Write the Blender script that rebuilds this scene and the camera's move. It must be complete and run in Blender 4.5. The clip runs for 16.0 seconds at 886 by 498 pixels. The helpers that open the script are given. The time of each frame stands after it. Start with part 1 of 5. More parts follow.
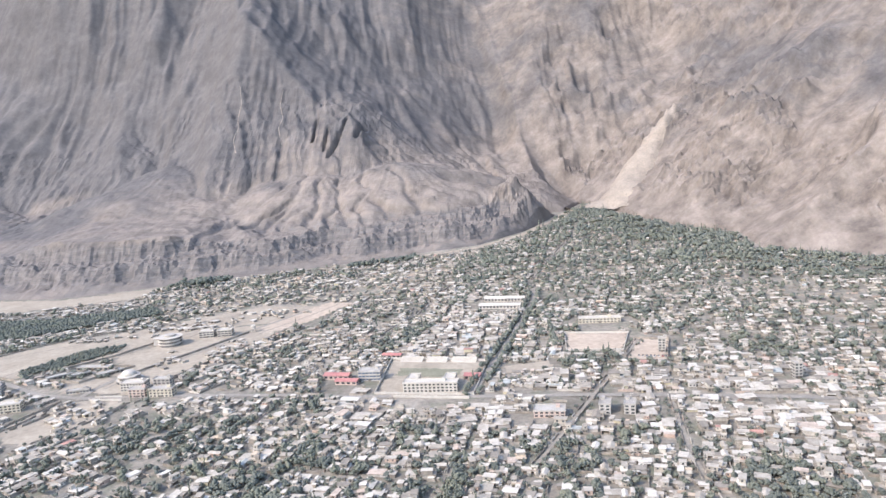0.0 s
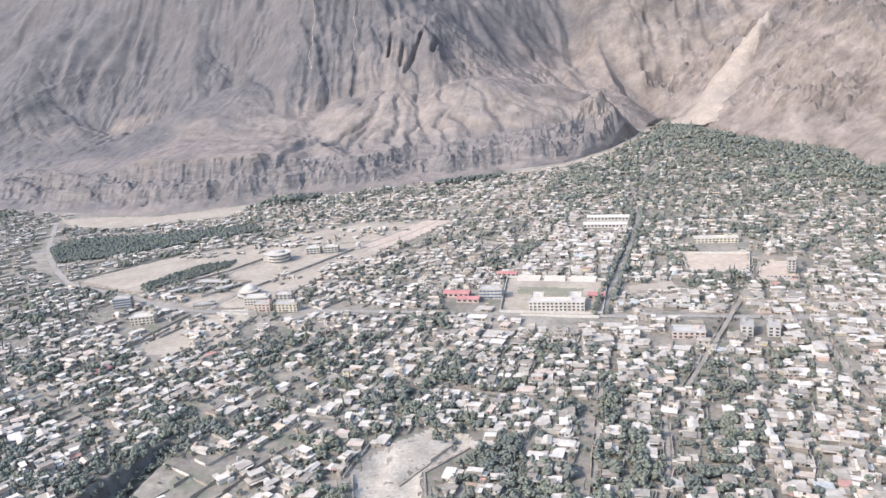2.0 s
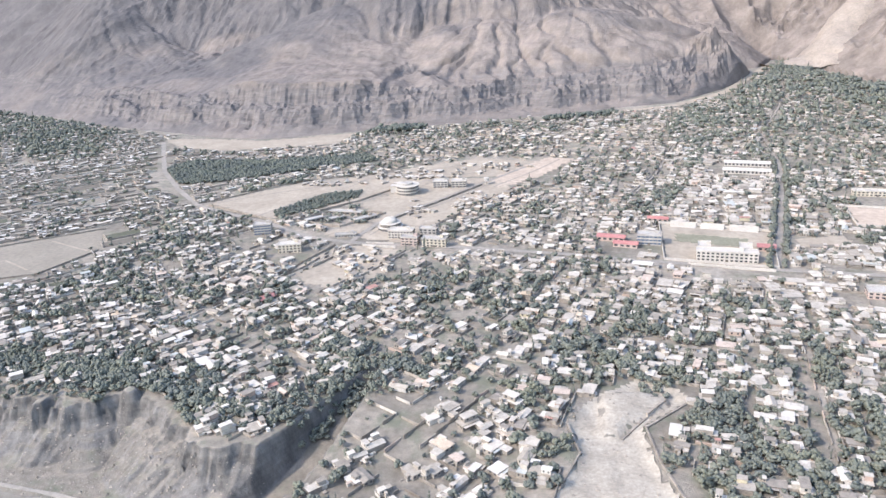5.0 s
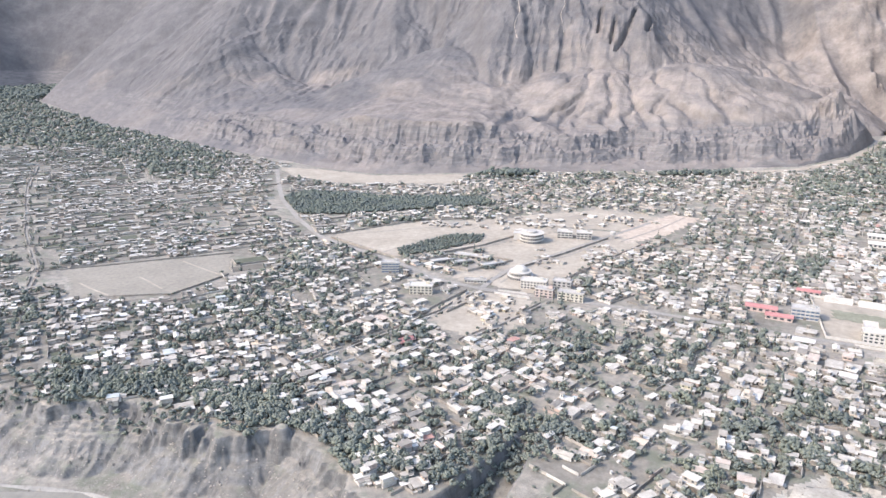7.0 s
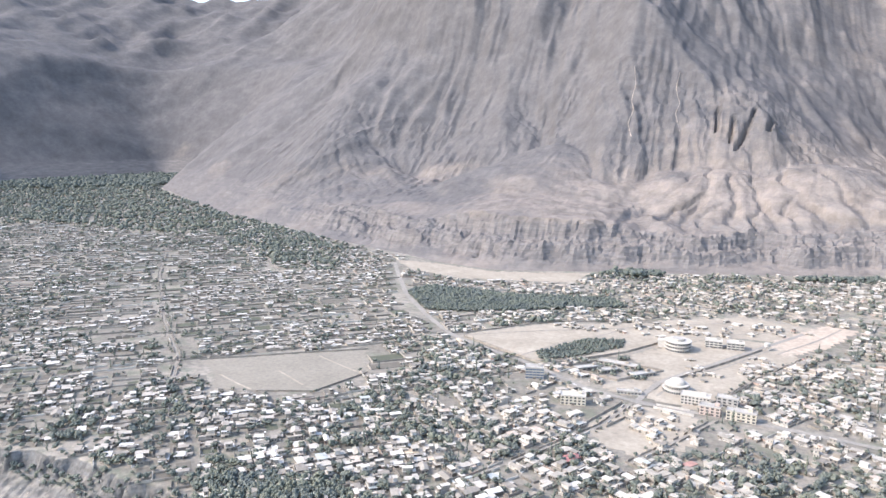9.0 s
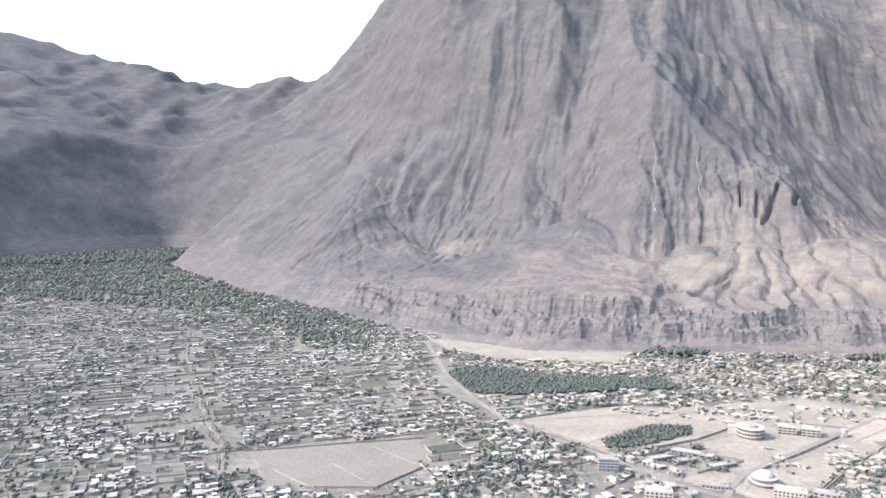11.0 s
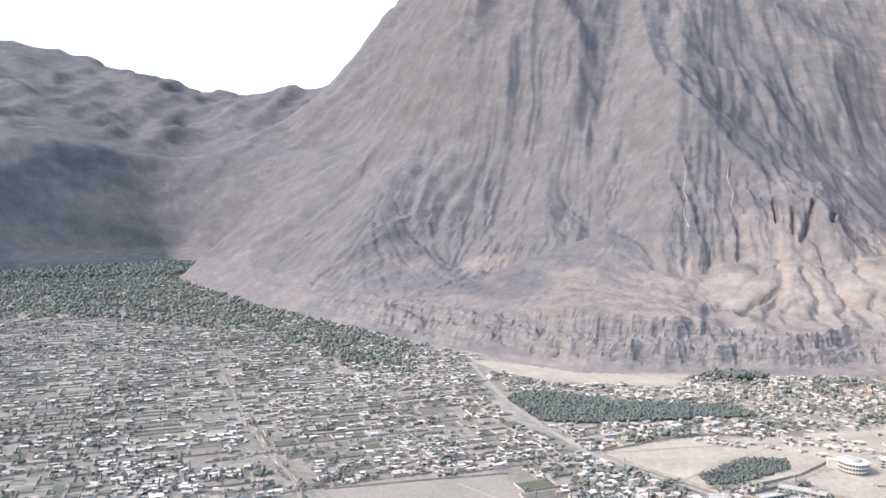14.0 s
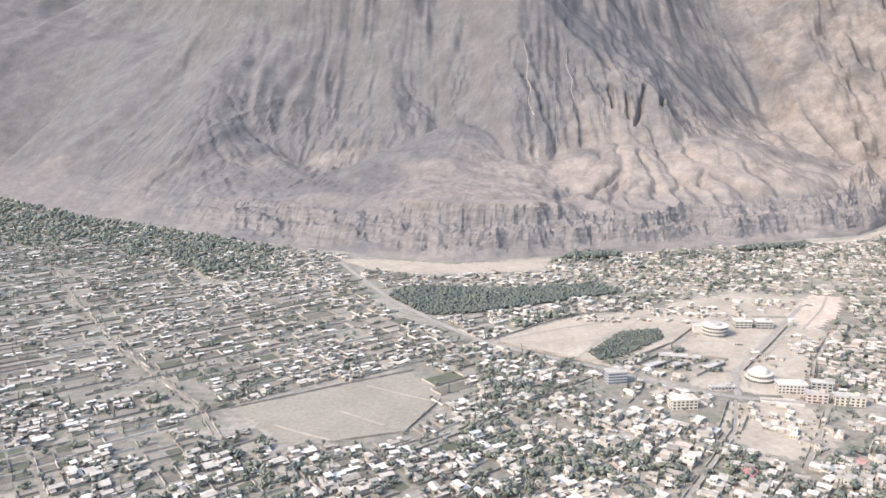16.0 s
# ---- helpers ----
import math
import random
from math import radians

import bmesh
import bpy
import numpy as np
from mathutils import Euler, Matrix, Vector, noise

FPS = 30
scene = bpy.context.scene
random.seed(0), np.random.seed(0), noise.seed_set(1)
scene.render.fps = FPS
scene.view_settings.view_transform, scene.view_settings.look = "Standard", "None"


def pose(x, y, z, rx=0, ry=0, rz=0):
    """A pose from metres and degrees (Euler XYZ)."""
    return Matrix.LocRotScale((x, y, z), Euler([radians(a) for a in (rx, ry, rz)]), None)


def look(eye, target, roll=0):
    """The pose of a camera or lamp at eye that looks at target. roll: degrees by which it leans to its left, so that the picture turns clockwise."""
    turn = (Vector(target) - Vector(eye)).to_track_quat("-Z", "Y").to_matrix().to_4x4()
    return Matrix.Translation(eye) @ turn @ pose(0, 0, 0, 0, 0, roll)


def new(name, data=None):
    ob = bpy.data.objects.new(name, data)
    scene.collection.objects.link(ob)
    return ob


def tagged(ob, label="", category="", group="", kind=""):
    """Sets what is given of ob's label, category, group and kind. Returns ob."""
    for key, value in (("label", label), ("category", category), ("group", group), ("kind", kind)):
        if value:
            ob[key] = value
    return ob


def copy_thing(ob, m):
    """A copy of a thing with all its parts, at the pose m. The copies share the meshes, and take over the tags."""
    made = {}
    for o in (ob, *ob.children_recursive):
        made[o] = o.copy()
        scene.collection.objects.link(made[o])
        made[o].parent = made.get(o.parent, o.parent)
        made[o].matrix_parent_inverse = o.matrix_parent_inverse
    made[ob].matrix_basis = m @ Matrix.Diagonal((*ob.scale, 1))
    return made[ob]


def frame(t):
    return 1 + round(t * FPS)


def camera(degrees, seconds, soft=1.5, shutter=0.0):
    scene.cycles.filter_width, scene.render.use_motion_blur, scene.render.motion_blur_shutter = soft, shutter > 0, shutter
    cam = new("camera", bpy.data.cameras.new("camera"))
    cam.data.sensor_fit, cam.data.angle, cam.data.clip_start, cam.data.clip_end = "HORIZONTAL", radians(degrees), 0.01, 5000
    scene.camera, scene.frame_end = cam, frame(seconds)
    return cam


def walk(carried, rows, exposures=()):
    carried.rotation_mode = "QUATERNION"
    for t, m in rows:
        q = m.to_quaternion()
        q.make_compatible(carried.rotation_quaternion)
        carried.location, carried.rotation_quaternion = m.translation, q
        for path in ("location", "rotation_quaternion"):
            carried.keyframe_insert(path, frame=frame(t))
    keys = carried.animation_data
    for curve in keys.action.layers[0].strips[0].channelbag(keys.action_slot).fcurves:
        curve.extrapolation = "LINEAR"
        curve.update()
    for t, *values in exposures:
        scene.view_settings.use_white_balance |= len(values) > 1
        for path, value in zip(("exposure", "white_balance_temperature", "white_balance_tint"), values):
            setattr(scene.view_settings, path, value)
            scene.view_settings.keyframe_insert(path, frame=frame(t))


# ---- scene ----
cam = camera(62.3, 16.0)
PATH = [
    (0.0, (13.99, -10.07, 230.74), (12.19, 88.70, 215.22), -4.32),
    (0.5, (-3.52, -8.01, 231.54), (-7.28, 90.52, 214.89), -4.32),
    (1.0, (-21.04, -5.95, 232.34), (-26.71, 92.05, 213.27), -4.42),
    (1.5, (-38.58, -3.89, 233.16), (-45.99, 93.28, 210.76), -4.63),
    (2.0, (-56.15, -1.84, 234.00), (-65.41, 94.30, 208.11), -4.94),
    (2.5, (-73.76, 0.19, 234.84), (-84.87, 95.26, 205.87), -5.35),
    (3.0, (-91.45, 2.21, 235.69), (-104.11, 96.28, 204.23), -5.56),
    (3.5, (-109.22, 4.19, 236.54), (-123.05, 97.50, 203.34), -5.56),
    (3.7, (-116.36, 4.97, 236.89), (-130.53, 97.99, 203.03), -5.37),
    (5.8, (-191.69, 12.94, 241.18), (-208.67, 105.33, 206.90), -1.75),
    (6.0, (-198.90, 13.71, 241.53), (-216.57, 106.17, 207.78), -1.34),
    (6.5, (-217.03, 15.68, 242.42), (-237.31, 108.32, 210.68), -0.59),
    (7.0, (-235.24, 17.68, 243.31), (-259.19, 110.40, 214.48), -0.03),
    (7.5, (-253.48, 19.71, 244.20), (-281.74, 112.17, 218.67), 0.24),
    (8.0, (-271.75, 21.73, 245.09), (-303.57, 113.87, 222.82), 0.31),
    (8.5, (-290.02, 23.73, 245.99), (-324.12, 115.71, 226.57), 0.45),
    (9.0, (-308.27, 25.71, 246.88), (-343.37, 117.82, 230.01), 0.57),
    (9.5, (-326.50, 27.66, 247.77), (-361.88, 120.10, 233.51), 0.49),
    (10.0, (-344.70, 29.58, 248.66), (-380.18, 122.33, 236.95), 0.50),
    (10.2, (-351.97, 30.33, 249.01), (-387.28, 123.32, 238.70), 0.10),
    (12.3, (-428.08, 38.15, 253.35), (-462.05, 132.08, 248.45), 1.19),
    (12.5, (-435.33, 38.91, 253.70), (-469.04, 132.95, 249.24), 1.49),
    (13.0, (-453.44, 40.81, 254.57), (-487.45, 134.79, 251.07), 1.59),
    (13.5, (-471.54, 42.74, 255.42), (-505.75, 136.64, 251.88), 1.39),
    (14.0, (-489.65, 44.68, 256.27), (-523.09, 138.76, 250.80), 0.68),
    (14.5, (-507.75, 46.62, 257.11), (-537.67, 141.56, 247.63), -0.37),
    (15.0, (-525.84, 48.56, 257.94), (-549.90, 144.59, 243.87), -0.85),
    (15.5, (-543.93, 50.49, 258.76), (-560.81, 147.42, 240.87), -0.93),
    (16.0, (-562.02, 52.43, 259.58), (-572.03, 149.90, 239.60), -0.80),
]
walk(cam, [(t, look(eye, target, roll)) for t, eye, target, roll in PATH], [(0.0, 1.69, 6320, 14), (6.0, 1.79, 6280, 14), (9.0, 1.94, 6300, 13), (13.0, 1.89, 6270, 13), (16.0, 1.86, 6600, 13)])


# ---- world and sun ----
SUN_DIR = Vector((-0.64, -0.40, 0.66)).normalized()
world = bpy.data.worlds.new("sky")
scene.world = world
world.use_nodes = True
wn = world.node_tree
sky = wn.nodes.new("ShaderNodeTexSky")
sky.sky_type, sky.sun_disc = "NISHITA", False
sky.sun_elevation = math.asin(SUN_DIR.z)
sky.sun_rotation = math.atan2(SUN_DIR.x, SUN_DIR.y)
sky.altitude, sky.dust_density, sky.air_density, sky.ozone_density = 1500, 4.0, 1.2, 1.0
back = wn.nodes["Background"]
back.inputs["Strength"].default_value = 0.15
wn.links.new(sky.outputs["Color"], back.inputs["Color"])
lamp = bpy.data.lights.new("sun", "SUN")
lamp.energy, lamp.angle, lamp.color = 1.2, radians(2), (1.0, 0.95, 0.88)
sun = new("sun", lamp)
sun.matrix_world = look(SUN_DIR * 900, (0, 0, 0))


# ---- materials ----
class Nodes:
    """Small helper round a material's node tree."""

    def __init__(self, name, rough=0.9, spec=0.25):
        self.mat = bpy.data.materials.new(name)
        self.mat.use_nodes = True
        self.t = self.mat.node_tree
        self.out = self.t.nodes["Principled BSDF"]
        self.out.inputs["Roughness"].default_value = rough
        self.out.inputs["Specular IOR Level"].default_value = spec

    def add(self, kind, **values):
        n = self.t.nodes.new(kind)
        for k, v in values.items():
            n.inputs[k.replace("_", " ")].default_value = v
        return n

    def link(self, a, b):
        self.t.links.new(a, b)

    def coords(self, scale=(1, 1, 1), turn=(0, 0, 0)):
        g = self.add("ShaderNodeNewGeometry")
        m = self.add("ShaderNodeMapping")
        m.inputs["Scale"].default_value = scale
        m.inputs["Rotation"].default_value = turn
        self.link(g.outputs["Position"], m.inputs["Vector"])
        return m.outputs["Vector"]

    def noise(self, size, detail=6, rough=0.6, scale=(1, 1, 1), turn=(0, 0, 0)):
        n = self.add("ShaderNodeTexNoise", Scale=1.0 / size, Detail=detail, Roughness=rough)
        self.link(self.coords(scale, turn), n.inputs["Vector"])
        return n.outputs["Fac"]

    def ramp(self, fac, stops, constant=False):
        r = self.add("ShaderNodeValToRGB")
        r.color_ramp.interpolation = "CONSTANT" if constant else "LINEAR"
        e = r.color_ramp.elements
        while len(e) < len(stops):
            e.new(0.5)
        for el, (p, c) in zip(e, stops):
            el.position, el.color = p, (*c, 1) if len(c) == 3 else (c[0],) * 3 + (1,)
        self.link(fac, r.inputs["Fac"])
        return r.outputs["Color"]

    def mix(self, fac, a, b, mode="MIX"):
        m = self.add("ShaderNodeMix")
        m.data_type, m.blend_type = "RGBA", mode
        for value, slot in ((fac, 0), (a, 6), (b, 7)):
            if isinstance(value, (float, int)):
                m.inputs[slot].default_value = value
            elif isinstance(value, tuple):
                m.inputs[slot].default_value = (*value, 1)
            else:
                self.link(value, m.inputs[slot])
        return m.outputs[2]

    def random(self):
        """One number for each piece: the object's and the island's together."""
        o, g = self.add("ShaderNodeObjectInfo"), self.add("ShaderNodeNewGeometry")
        a, f = self.add("ShaderNodeMath"), self.add("ShaderNodeMath")
        a.operation, f.operation = "ADD", "FRACT"
        self.link(o.outputs["Random"], a.inputs[0])
        self.link(g.outputs["Random Per Island"], a.inputs[1])
        self.link(a.outputs[0], f.inputs[0])
        return f.outputs[0]

    def flatness(self):
        g, s = self.add("ShaderNodeNewGeometry"), self.add("ShaderNodeSeparateXYZ")
        self.link(g.outputs["Normal"], s.inputs[0])
        return s.outputs["Z"]

    def bump(self, fac, dist, strength=0.6):
        b = self.add("ShaderNodeBump", Strength=strength, Distance=dist)
        self.link(fac, b.inputs["Height"])
        self.link(b.outputs["Normal"], self.out.inputs["Normal"])

    def done(self, color):
        self.link(color, self.out.inputs["Base Color"])
        return self.mat


WARM = (1.0, 0.94, 0.855)  # warm tint on the valley's materials, set against the blue skylight


def ground_material():
    n = Nodes("dusty_ground")
    wide = n.ramp(n.noise(90, 8, 0.65), [(0.35, (0.185, 0.167, 0.139)), (0.5, (0.265, 0.240, 0.202)), (0.68, (0.37, 0.333, 0.284))])
    fine = n.ramp(n.noise(7, 8, 0.7), [(0.3, (0.62,)), (0.7, (1.2,))])
    flat = n.mix(1.0, wide, fine, "MULTIPLY")
    flat = n.mix(1.0, flat, (1.04, 0.985, 0.90), "MULTIPLY")
    scrub = n.ramp(n.noise(24, 6, 0.7), [(0.50, (0,)), (0.62, (1,))])
    flat = n.mix(n.mix(0.55, (0, 0, 0), scrub), flat, (0.13, 0.145, 0.09))
    strata = n.ramp(n.noise(5, 6, 0.65, (0.12, 0.12, 1.0)), [(0.3, (0.115, 0.103, 0.088)), (0.55, (0.175, 0.159, 0.137)), (0.75, (0.245, 0.224, 0.194))])
    steep = n.mix(1.0, strata, n.ramp(n.noise(7, 8, 0.72, (1, 1, 0.3)), [(0.34, (0.55,)), (0.66, (1.25,))]), "MULTIPLY")
    n.bump(n.noise(3.2, 9, 0.74), 1.8)
    return n.done(n.mix(n.ramp(n.flatness(), [(0.80, (0,)), (0.97, (1,))]), steep, flat))


def mountain_material():
    n = Nodes("bare_rock", 0.95, 0.2)
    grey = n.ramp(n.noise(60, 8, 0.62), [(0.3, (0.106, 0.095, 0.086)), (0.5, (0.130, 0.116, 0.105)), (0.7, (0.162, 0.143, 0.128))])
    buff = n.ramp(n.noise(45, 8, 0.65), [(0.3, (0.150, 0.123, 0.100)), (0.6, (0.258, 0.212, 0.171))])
    # buff sediments low down and in patches, grey rock above
    g, s = n.add("ShaderNodeNewGeometry"), n.add("ShaderNodeSeparateXYZ")
    n.link(g.outputs["Position"], s.inputs[0])
    high = n.add("ShaderNodeMapRange", From_Min=110.0, From_Max=270.0, To_Min=0.19, To_Max=-0.11)
    n.link(s.outputs["Z"], high.inputs["Value"])
    # greyer and darker westward: that flank's hazy shade put into the colour
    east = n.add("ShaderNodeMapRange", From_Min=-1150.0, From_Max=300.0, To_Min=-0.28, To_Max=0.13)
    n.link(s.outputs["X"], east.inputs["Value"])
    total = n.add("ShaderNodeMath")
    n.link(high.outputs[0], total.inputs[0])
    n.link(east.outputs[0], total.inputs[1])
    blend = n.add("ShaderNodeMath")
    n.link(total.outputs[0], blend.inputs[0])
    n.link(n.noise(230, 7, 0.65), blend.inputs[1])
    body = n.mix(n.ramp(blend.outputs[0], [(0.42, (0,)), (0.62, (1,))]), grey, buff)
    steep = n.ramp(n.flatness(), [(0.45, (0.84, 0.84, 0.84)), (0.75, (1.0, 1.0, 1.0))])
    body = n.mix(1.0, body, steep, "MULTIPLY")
    strata = n.ramp(n.noise(14, 7, 0.68, (1.0, 0.6, 0.5)), [(0.33, (0.90,)), (0.5, (1.0,)), (0.7, (1.10,))])
    body = n.mix(1.0, body, strata, "MULTIPLY")
    # grey river gravel in the cliff under the fans
    layer = n.add("ShaderNodeMath")
    layer.operation = "MULTIPLY_ADD"
    layer.inputs[1].default_value = 34.0
    n.link(n.noise(70, 6, 0.6), layer.inputs[0])
    n.link(s.outputs["Z"], layer.inputs[2])
    low = n.add("ShaderNodeMapRange", From_Min=94.0, From_Max=84.0)
    n.link(layer.outputs[0], low.inputs["Value"])
    side = n.add("ShaderNodeMapRange", From_Min=250.0, From_Max=110.0)
    n.link(s.outputs["X"], side.inputs["Value"])
    gravel = n.ramp(n.noise(6, 8, 0.68, (0.16, 0.16, 1.0)), [(0.3, (0.118, 0.103, 0.092)), (0.5, (0.164, 0.144, 0.128)), (0.72, (0.228, 0.200, 0.174))])
    mask = n.mix(1.0, n.mix(1.0, low.outputs[0], side.outputs[0], "MULTIPLY"), n.ramp(n.flatness(), [(0.70, (1,)), (0.90, (0.25,))]), "MULTIPLY")
    body = n.mix(mask, body, gravel)
    # broken brown rock on the eastern side
    broken = n.add("ShaderNodeMapRange", From_Min=-80.0, From_Max=300.0)
    n.link(s.outputs["X"], broken.inputs["Value"])
    blotch = n.ramp(n.noise(60, 9, 0.72, (1.0, 1.0, 0.5)), [(0.36, (0.70, 0.69, 0.69)), (0.5, (0.94, 0.93, 0.92)), (0.64, (1.12, 1.12, 1.12))])
    body = n.mix(1.0, body, n.mix(broken.outputs[0], (1, 1, 1), blotch), "MULTIPLY")
    grain = n.ramp(n.noise(5, 8, 0.72, (1.0, 0.8, 0.8)), [(0.32, (0.92,)), (0.68, (1.07,))])
    n.bump(n.noise(20, 10, 0.7), 2.4, 0.5)
    return n.done(n.mix(1.0, body, grain, "MULTIPLY"))


def mottled(name, dark, light, size, rough=0.9, spec=0.25, fine=None, bump=0.0, vary=0.0):
    """A surface of two tones at one size, with a finer grain and a change from piece to piece."""
    n = Nodes(name, rough, spec)
    c = n.ramp(n.noise(size, 8, 0.65), [(0.3, dark), (0.7, light)])
    c = n.mix(1.0, c, n.ramp(n.noise(fine or size / 9, 6, 0.7), [(0.3, (0.78,)), (0.7, (1.15,))]), "MULTIPLY")
    c = n.mix(1.0, c, WARM, "MULTIPLY")
    if vary:
        c = n.mix(1.0, c, n.ramp(n.random(), [(0, (1 - vary,)), (1, (1 + vary,))]), "MULTIPLY")
    if bump:
        n.bump(n.noise(fine or size / 9, 6, 0.7), bump)
    return n.done(c)


def palette(name, stops, size, rough=0.85, spec=0.25, dirt=0.65):
    """Pieces that each take one colour of a palette, with stains and grain on it."""
    n = Nodes(name, rough, spec)
    c = n.ramp(n.random(), stops, constant=True)
    c = n.mix(1.0, c, n.ramp(n.noise(size, 7, 0.7), [(0.3, (dirt,)), (0.62, (1.05,))]), "MULTIPLY")
    c = n.mix(1.0, c, n.ramp(n.noise(size / 8, 5, 0.7), [(0.3, (0.84,)), (0.7, (1.1,))]), "MULTIPLY")
    return n.done(n.mix(1.0, c, WARM, "MULTIPLY"))


GROUND = ground_material()
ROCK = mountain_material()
SCREE = mottled("pale_scree", (0.27, 0.235, 0.198), (0.385, 0.335, 0.285), 30, fine=5, bump=1.0)
SAND = mottled("sandy_flat", (0.305, 0.268, 0.217), (0.43, 0.38, 0.31), 40, fine=6, bump=0.3)
ORANGE_SAND = mottled("ochre_sand", (0.40, 0.33, 0.265), (0.53, 0.445, 0.365), 40, fine=6, bump=0.3)
FIELD = mottled("mown_dusty_field", (0.235, 0.214, 0.178), (0.305, 0.277, 0.230), 45, fine=4)
GRAVEL = mottled("river_gravel", (0.30, 0.272, 0.228), (0.46, 0.42, 0.355), 16, fine=2.0, bump=0.6)
GRASS = mottled("sports_turf", (0.20, 0.20, 0.145), (0.27, 0.265, 0.20), 18, fine=2)
ROAD = mottled("dusty_asphalt", (0.25, 0.235, 0.21), (0.35, 0.325, 0.29), 30, fine=3)
LANE = mottled("dirt_lane", (0.25, 0.228, 0.197), (0.35, 0.322, 0.278), 14, fine=3)
WATER = mottled("silty_water", (0.20, 0.185, 0.15), (0.25, 0.23, 0.19), 70, rough=0.5, spec=0.3)
YARD_WALLS = palette("yard_walls", [(0.0, (0.30, 0.27, 0.232)), (0.35, (0.40, 0.365, 0.315)), (0.6, (0.24, 0.216, 0.184)), (0.78, (0.56, 0.53, 0.475)), (0.93, (0.47, 0.38, 0.32))], 6)
MUD_WALL = mottled("mud_wall", (0.23, 0.205, 0.175), (0.36, 0.325, 0.28), 9, fine=1, vary=0.18)
PLASTER = mottled("white_plaster", (0.44, 0.415, 0.375), (0.57, 0.54, 0.49), 9, fine=1)
CONCRETE = mottled("bare_concrete", (0.34, 0.325, 0.30), (0.47, 0.45, 0.42), 8, fine=1, vary=0.1)
CREAM = mottled("cream_paint", (0.48, 0.435, 0.35), (0.58, 0.53, 0.43), 9, fine=1)
PINK = mottled("pink_paint", (0.44, 0.345, 0.30), (0.53, 0.42, 0.37), 9, fine=1)
RED_TIN = mottled("red_tin", (0.37, 0.16, 0.15), (0.47, 0.24, 0.22), 8, rough=0.5, fine=1)
BARK = mottled("bark", (0.10, 0.08, 0.06), (0.18, 0.15, 0.12), 2, fine=0.3)
GLASS = mottled("window_glass", (0.035, 0.04, 0.048), (0.07, 0.078, 0.09), 6, rough=0.12, spec=0.6)
BLUE_GLASS = mottled("blue_glass", (0.07, 0.10, 0.15), (0.14, 0.18, 0.24), 6, rough=0.15, spec=0.6)
# paint of real doors, and of the dark panels that stand for veranda shade
DOOR_AND_SHADE = mottled("door_and_veranda_shade", (0.10, 0.09, 0.08), (0.20, 0.17, 0.14), 3, rough=0.6)
WALLS = palette("house_walls", [(0.0, (0.50, 0.47, 0.42)), (0.25, (0.38, 0.35, 0.305)), (0.55, (0.29, 0.262, 0.226)),
                                (0.82, (0.60, 0.575, 0.53)), (0.93, (0.50, 0.385, 0.32)), (0.97, (0.55, 0.50, 0.36))], 5)
ROOFS = palette("house_roofs", [(0.0, (0.58, 0.54, 0.475)), (0.20, (0.49, 0.452, 0.395)), (0.42, (0.40, 0.365, 0.312)),
                                (0.62, (0.30, 0.272, 0.234)), (0.79, (0.66, 0.625, 0.565)), (0.93, (0.54, 0.45, 0.38)),
                                (0.965, (0.47, 0.495, 0.475)), (0.982, (0.44, 0.26, 0.22)), (0.988, (0.58, 0.48, 0.37))], 5, rough=0.75)
WEST_ROOFS = palette("farm_roofs", [(0.0, (0.36, 0.325, 0.28)), (0.30, (0.48, 0.44, 0.385)), (0.55, (0.62, 0.59, 0.54)),
                                    (0.78, (0.68, 0.66, 0.62)), (0.88, (0.29, 0.265, 0.225))], 5, rough=0.75)
WEST_WALLS = palette("farm_walls", [(0.0, (0.34, 0.305, 0.26)), (0.45, (0.27, 0.245, 0.205)), (0.75, (0.45, 0.415, 0.36))], 5)
PLOTS = palette("farm_plots", [(0.0, (0.22, 0.200, 0.166)), (0.3, (0.27, 0.245, 0.205)), (0.5, (0.165, 0.150, 0.124)),
                               (0.70, (0.115, 0.12, 0.085)), (0.90, (0.32, 0.29, 0.243))], 14, dirt=0.75)


def leaf_material(name, stops):
    n = Nodes(name, 0.8, 0.2)
    c = n.ramp(n.random(), stops)
    c = n.mix(1.0, c, n.ramp(n.noise(28, 4, 0.6), [(0.35, (0.85, 0.86, 0.90)), (0.65, (1.18, 1.14, 1.02))]), "MULTIPLY")
    c = n.mix(1.0, c, n.ramp(n.noise(1.3, 5, 0.75), [(0.3, (0.7,)), (0.7, (1.3,))]), "MULTIPLY")
    n.bump(n.noise(0.9, 4, 0.7), 0.3, 0.5)
    return n.done(c)


# greens greyed and lightened: the haze over the trees put into the leaf colour
LEAF = leaf_material("greyed_foliage", [(0, (0.122, 0.129, 0.103)), (0.5, (0.142, 0.149, 0.118)), (1, (0.168, 0.172, 0.138))])
DARK_LEAF = leaf_material("dark_foliage", [(0, (0.098, 0.107, 0.088)), (1, (0.124, 0.133, 0.108))])


# ---- numbers over the plan ----
def lattice(ix, iy, seed):
    h = (ix.astype(np.int64) * 374761393 + iy.astype(np.int64) * 668265263 + seed * 2147483647) & 0xFFFFFFFF
    h = ((h ^ (h >> 13)) * 1274126177) & 0xFFFFFFFF
    return ((h ^ (h >> 16)) & 0xFFFF) / 65535.0


def value_noise(x, y, seed=0):
    ix, iy = np.floor(x), np.floor(y)
    fx, fy = x - ix, y - iy
    fx, fy = fx * fx * fx * (fx * (fx * 6 - 15) + 10), fy * fy * fy * (fy * (fy * 6 - 15) + 10)
    a, b = lattice(ix, iy, seed), lattice(ix + 1, iy, seed)
    c, d = lattice(ix, iy + 1, seed), lattice(ix + 1, iy + 1, seed)
    return (a + (b - a) * fx) + ((c + (d - c) * fx) - (a + (b - a) * fx)) * fy


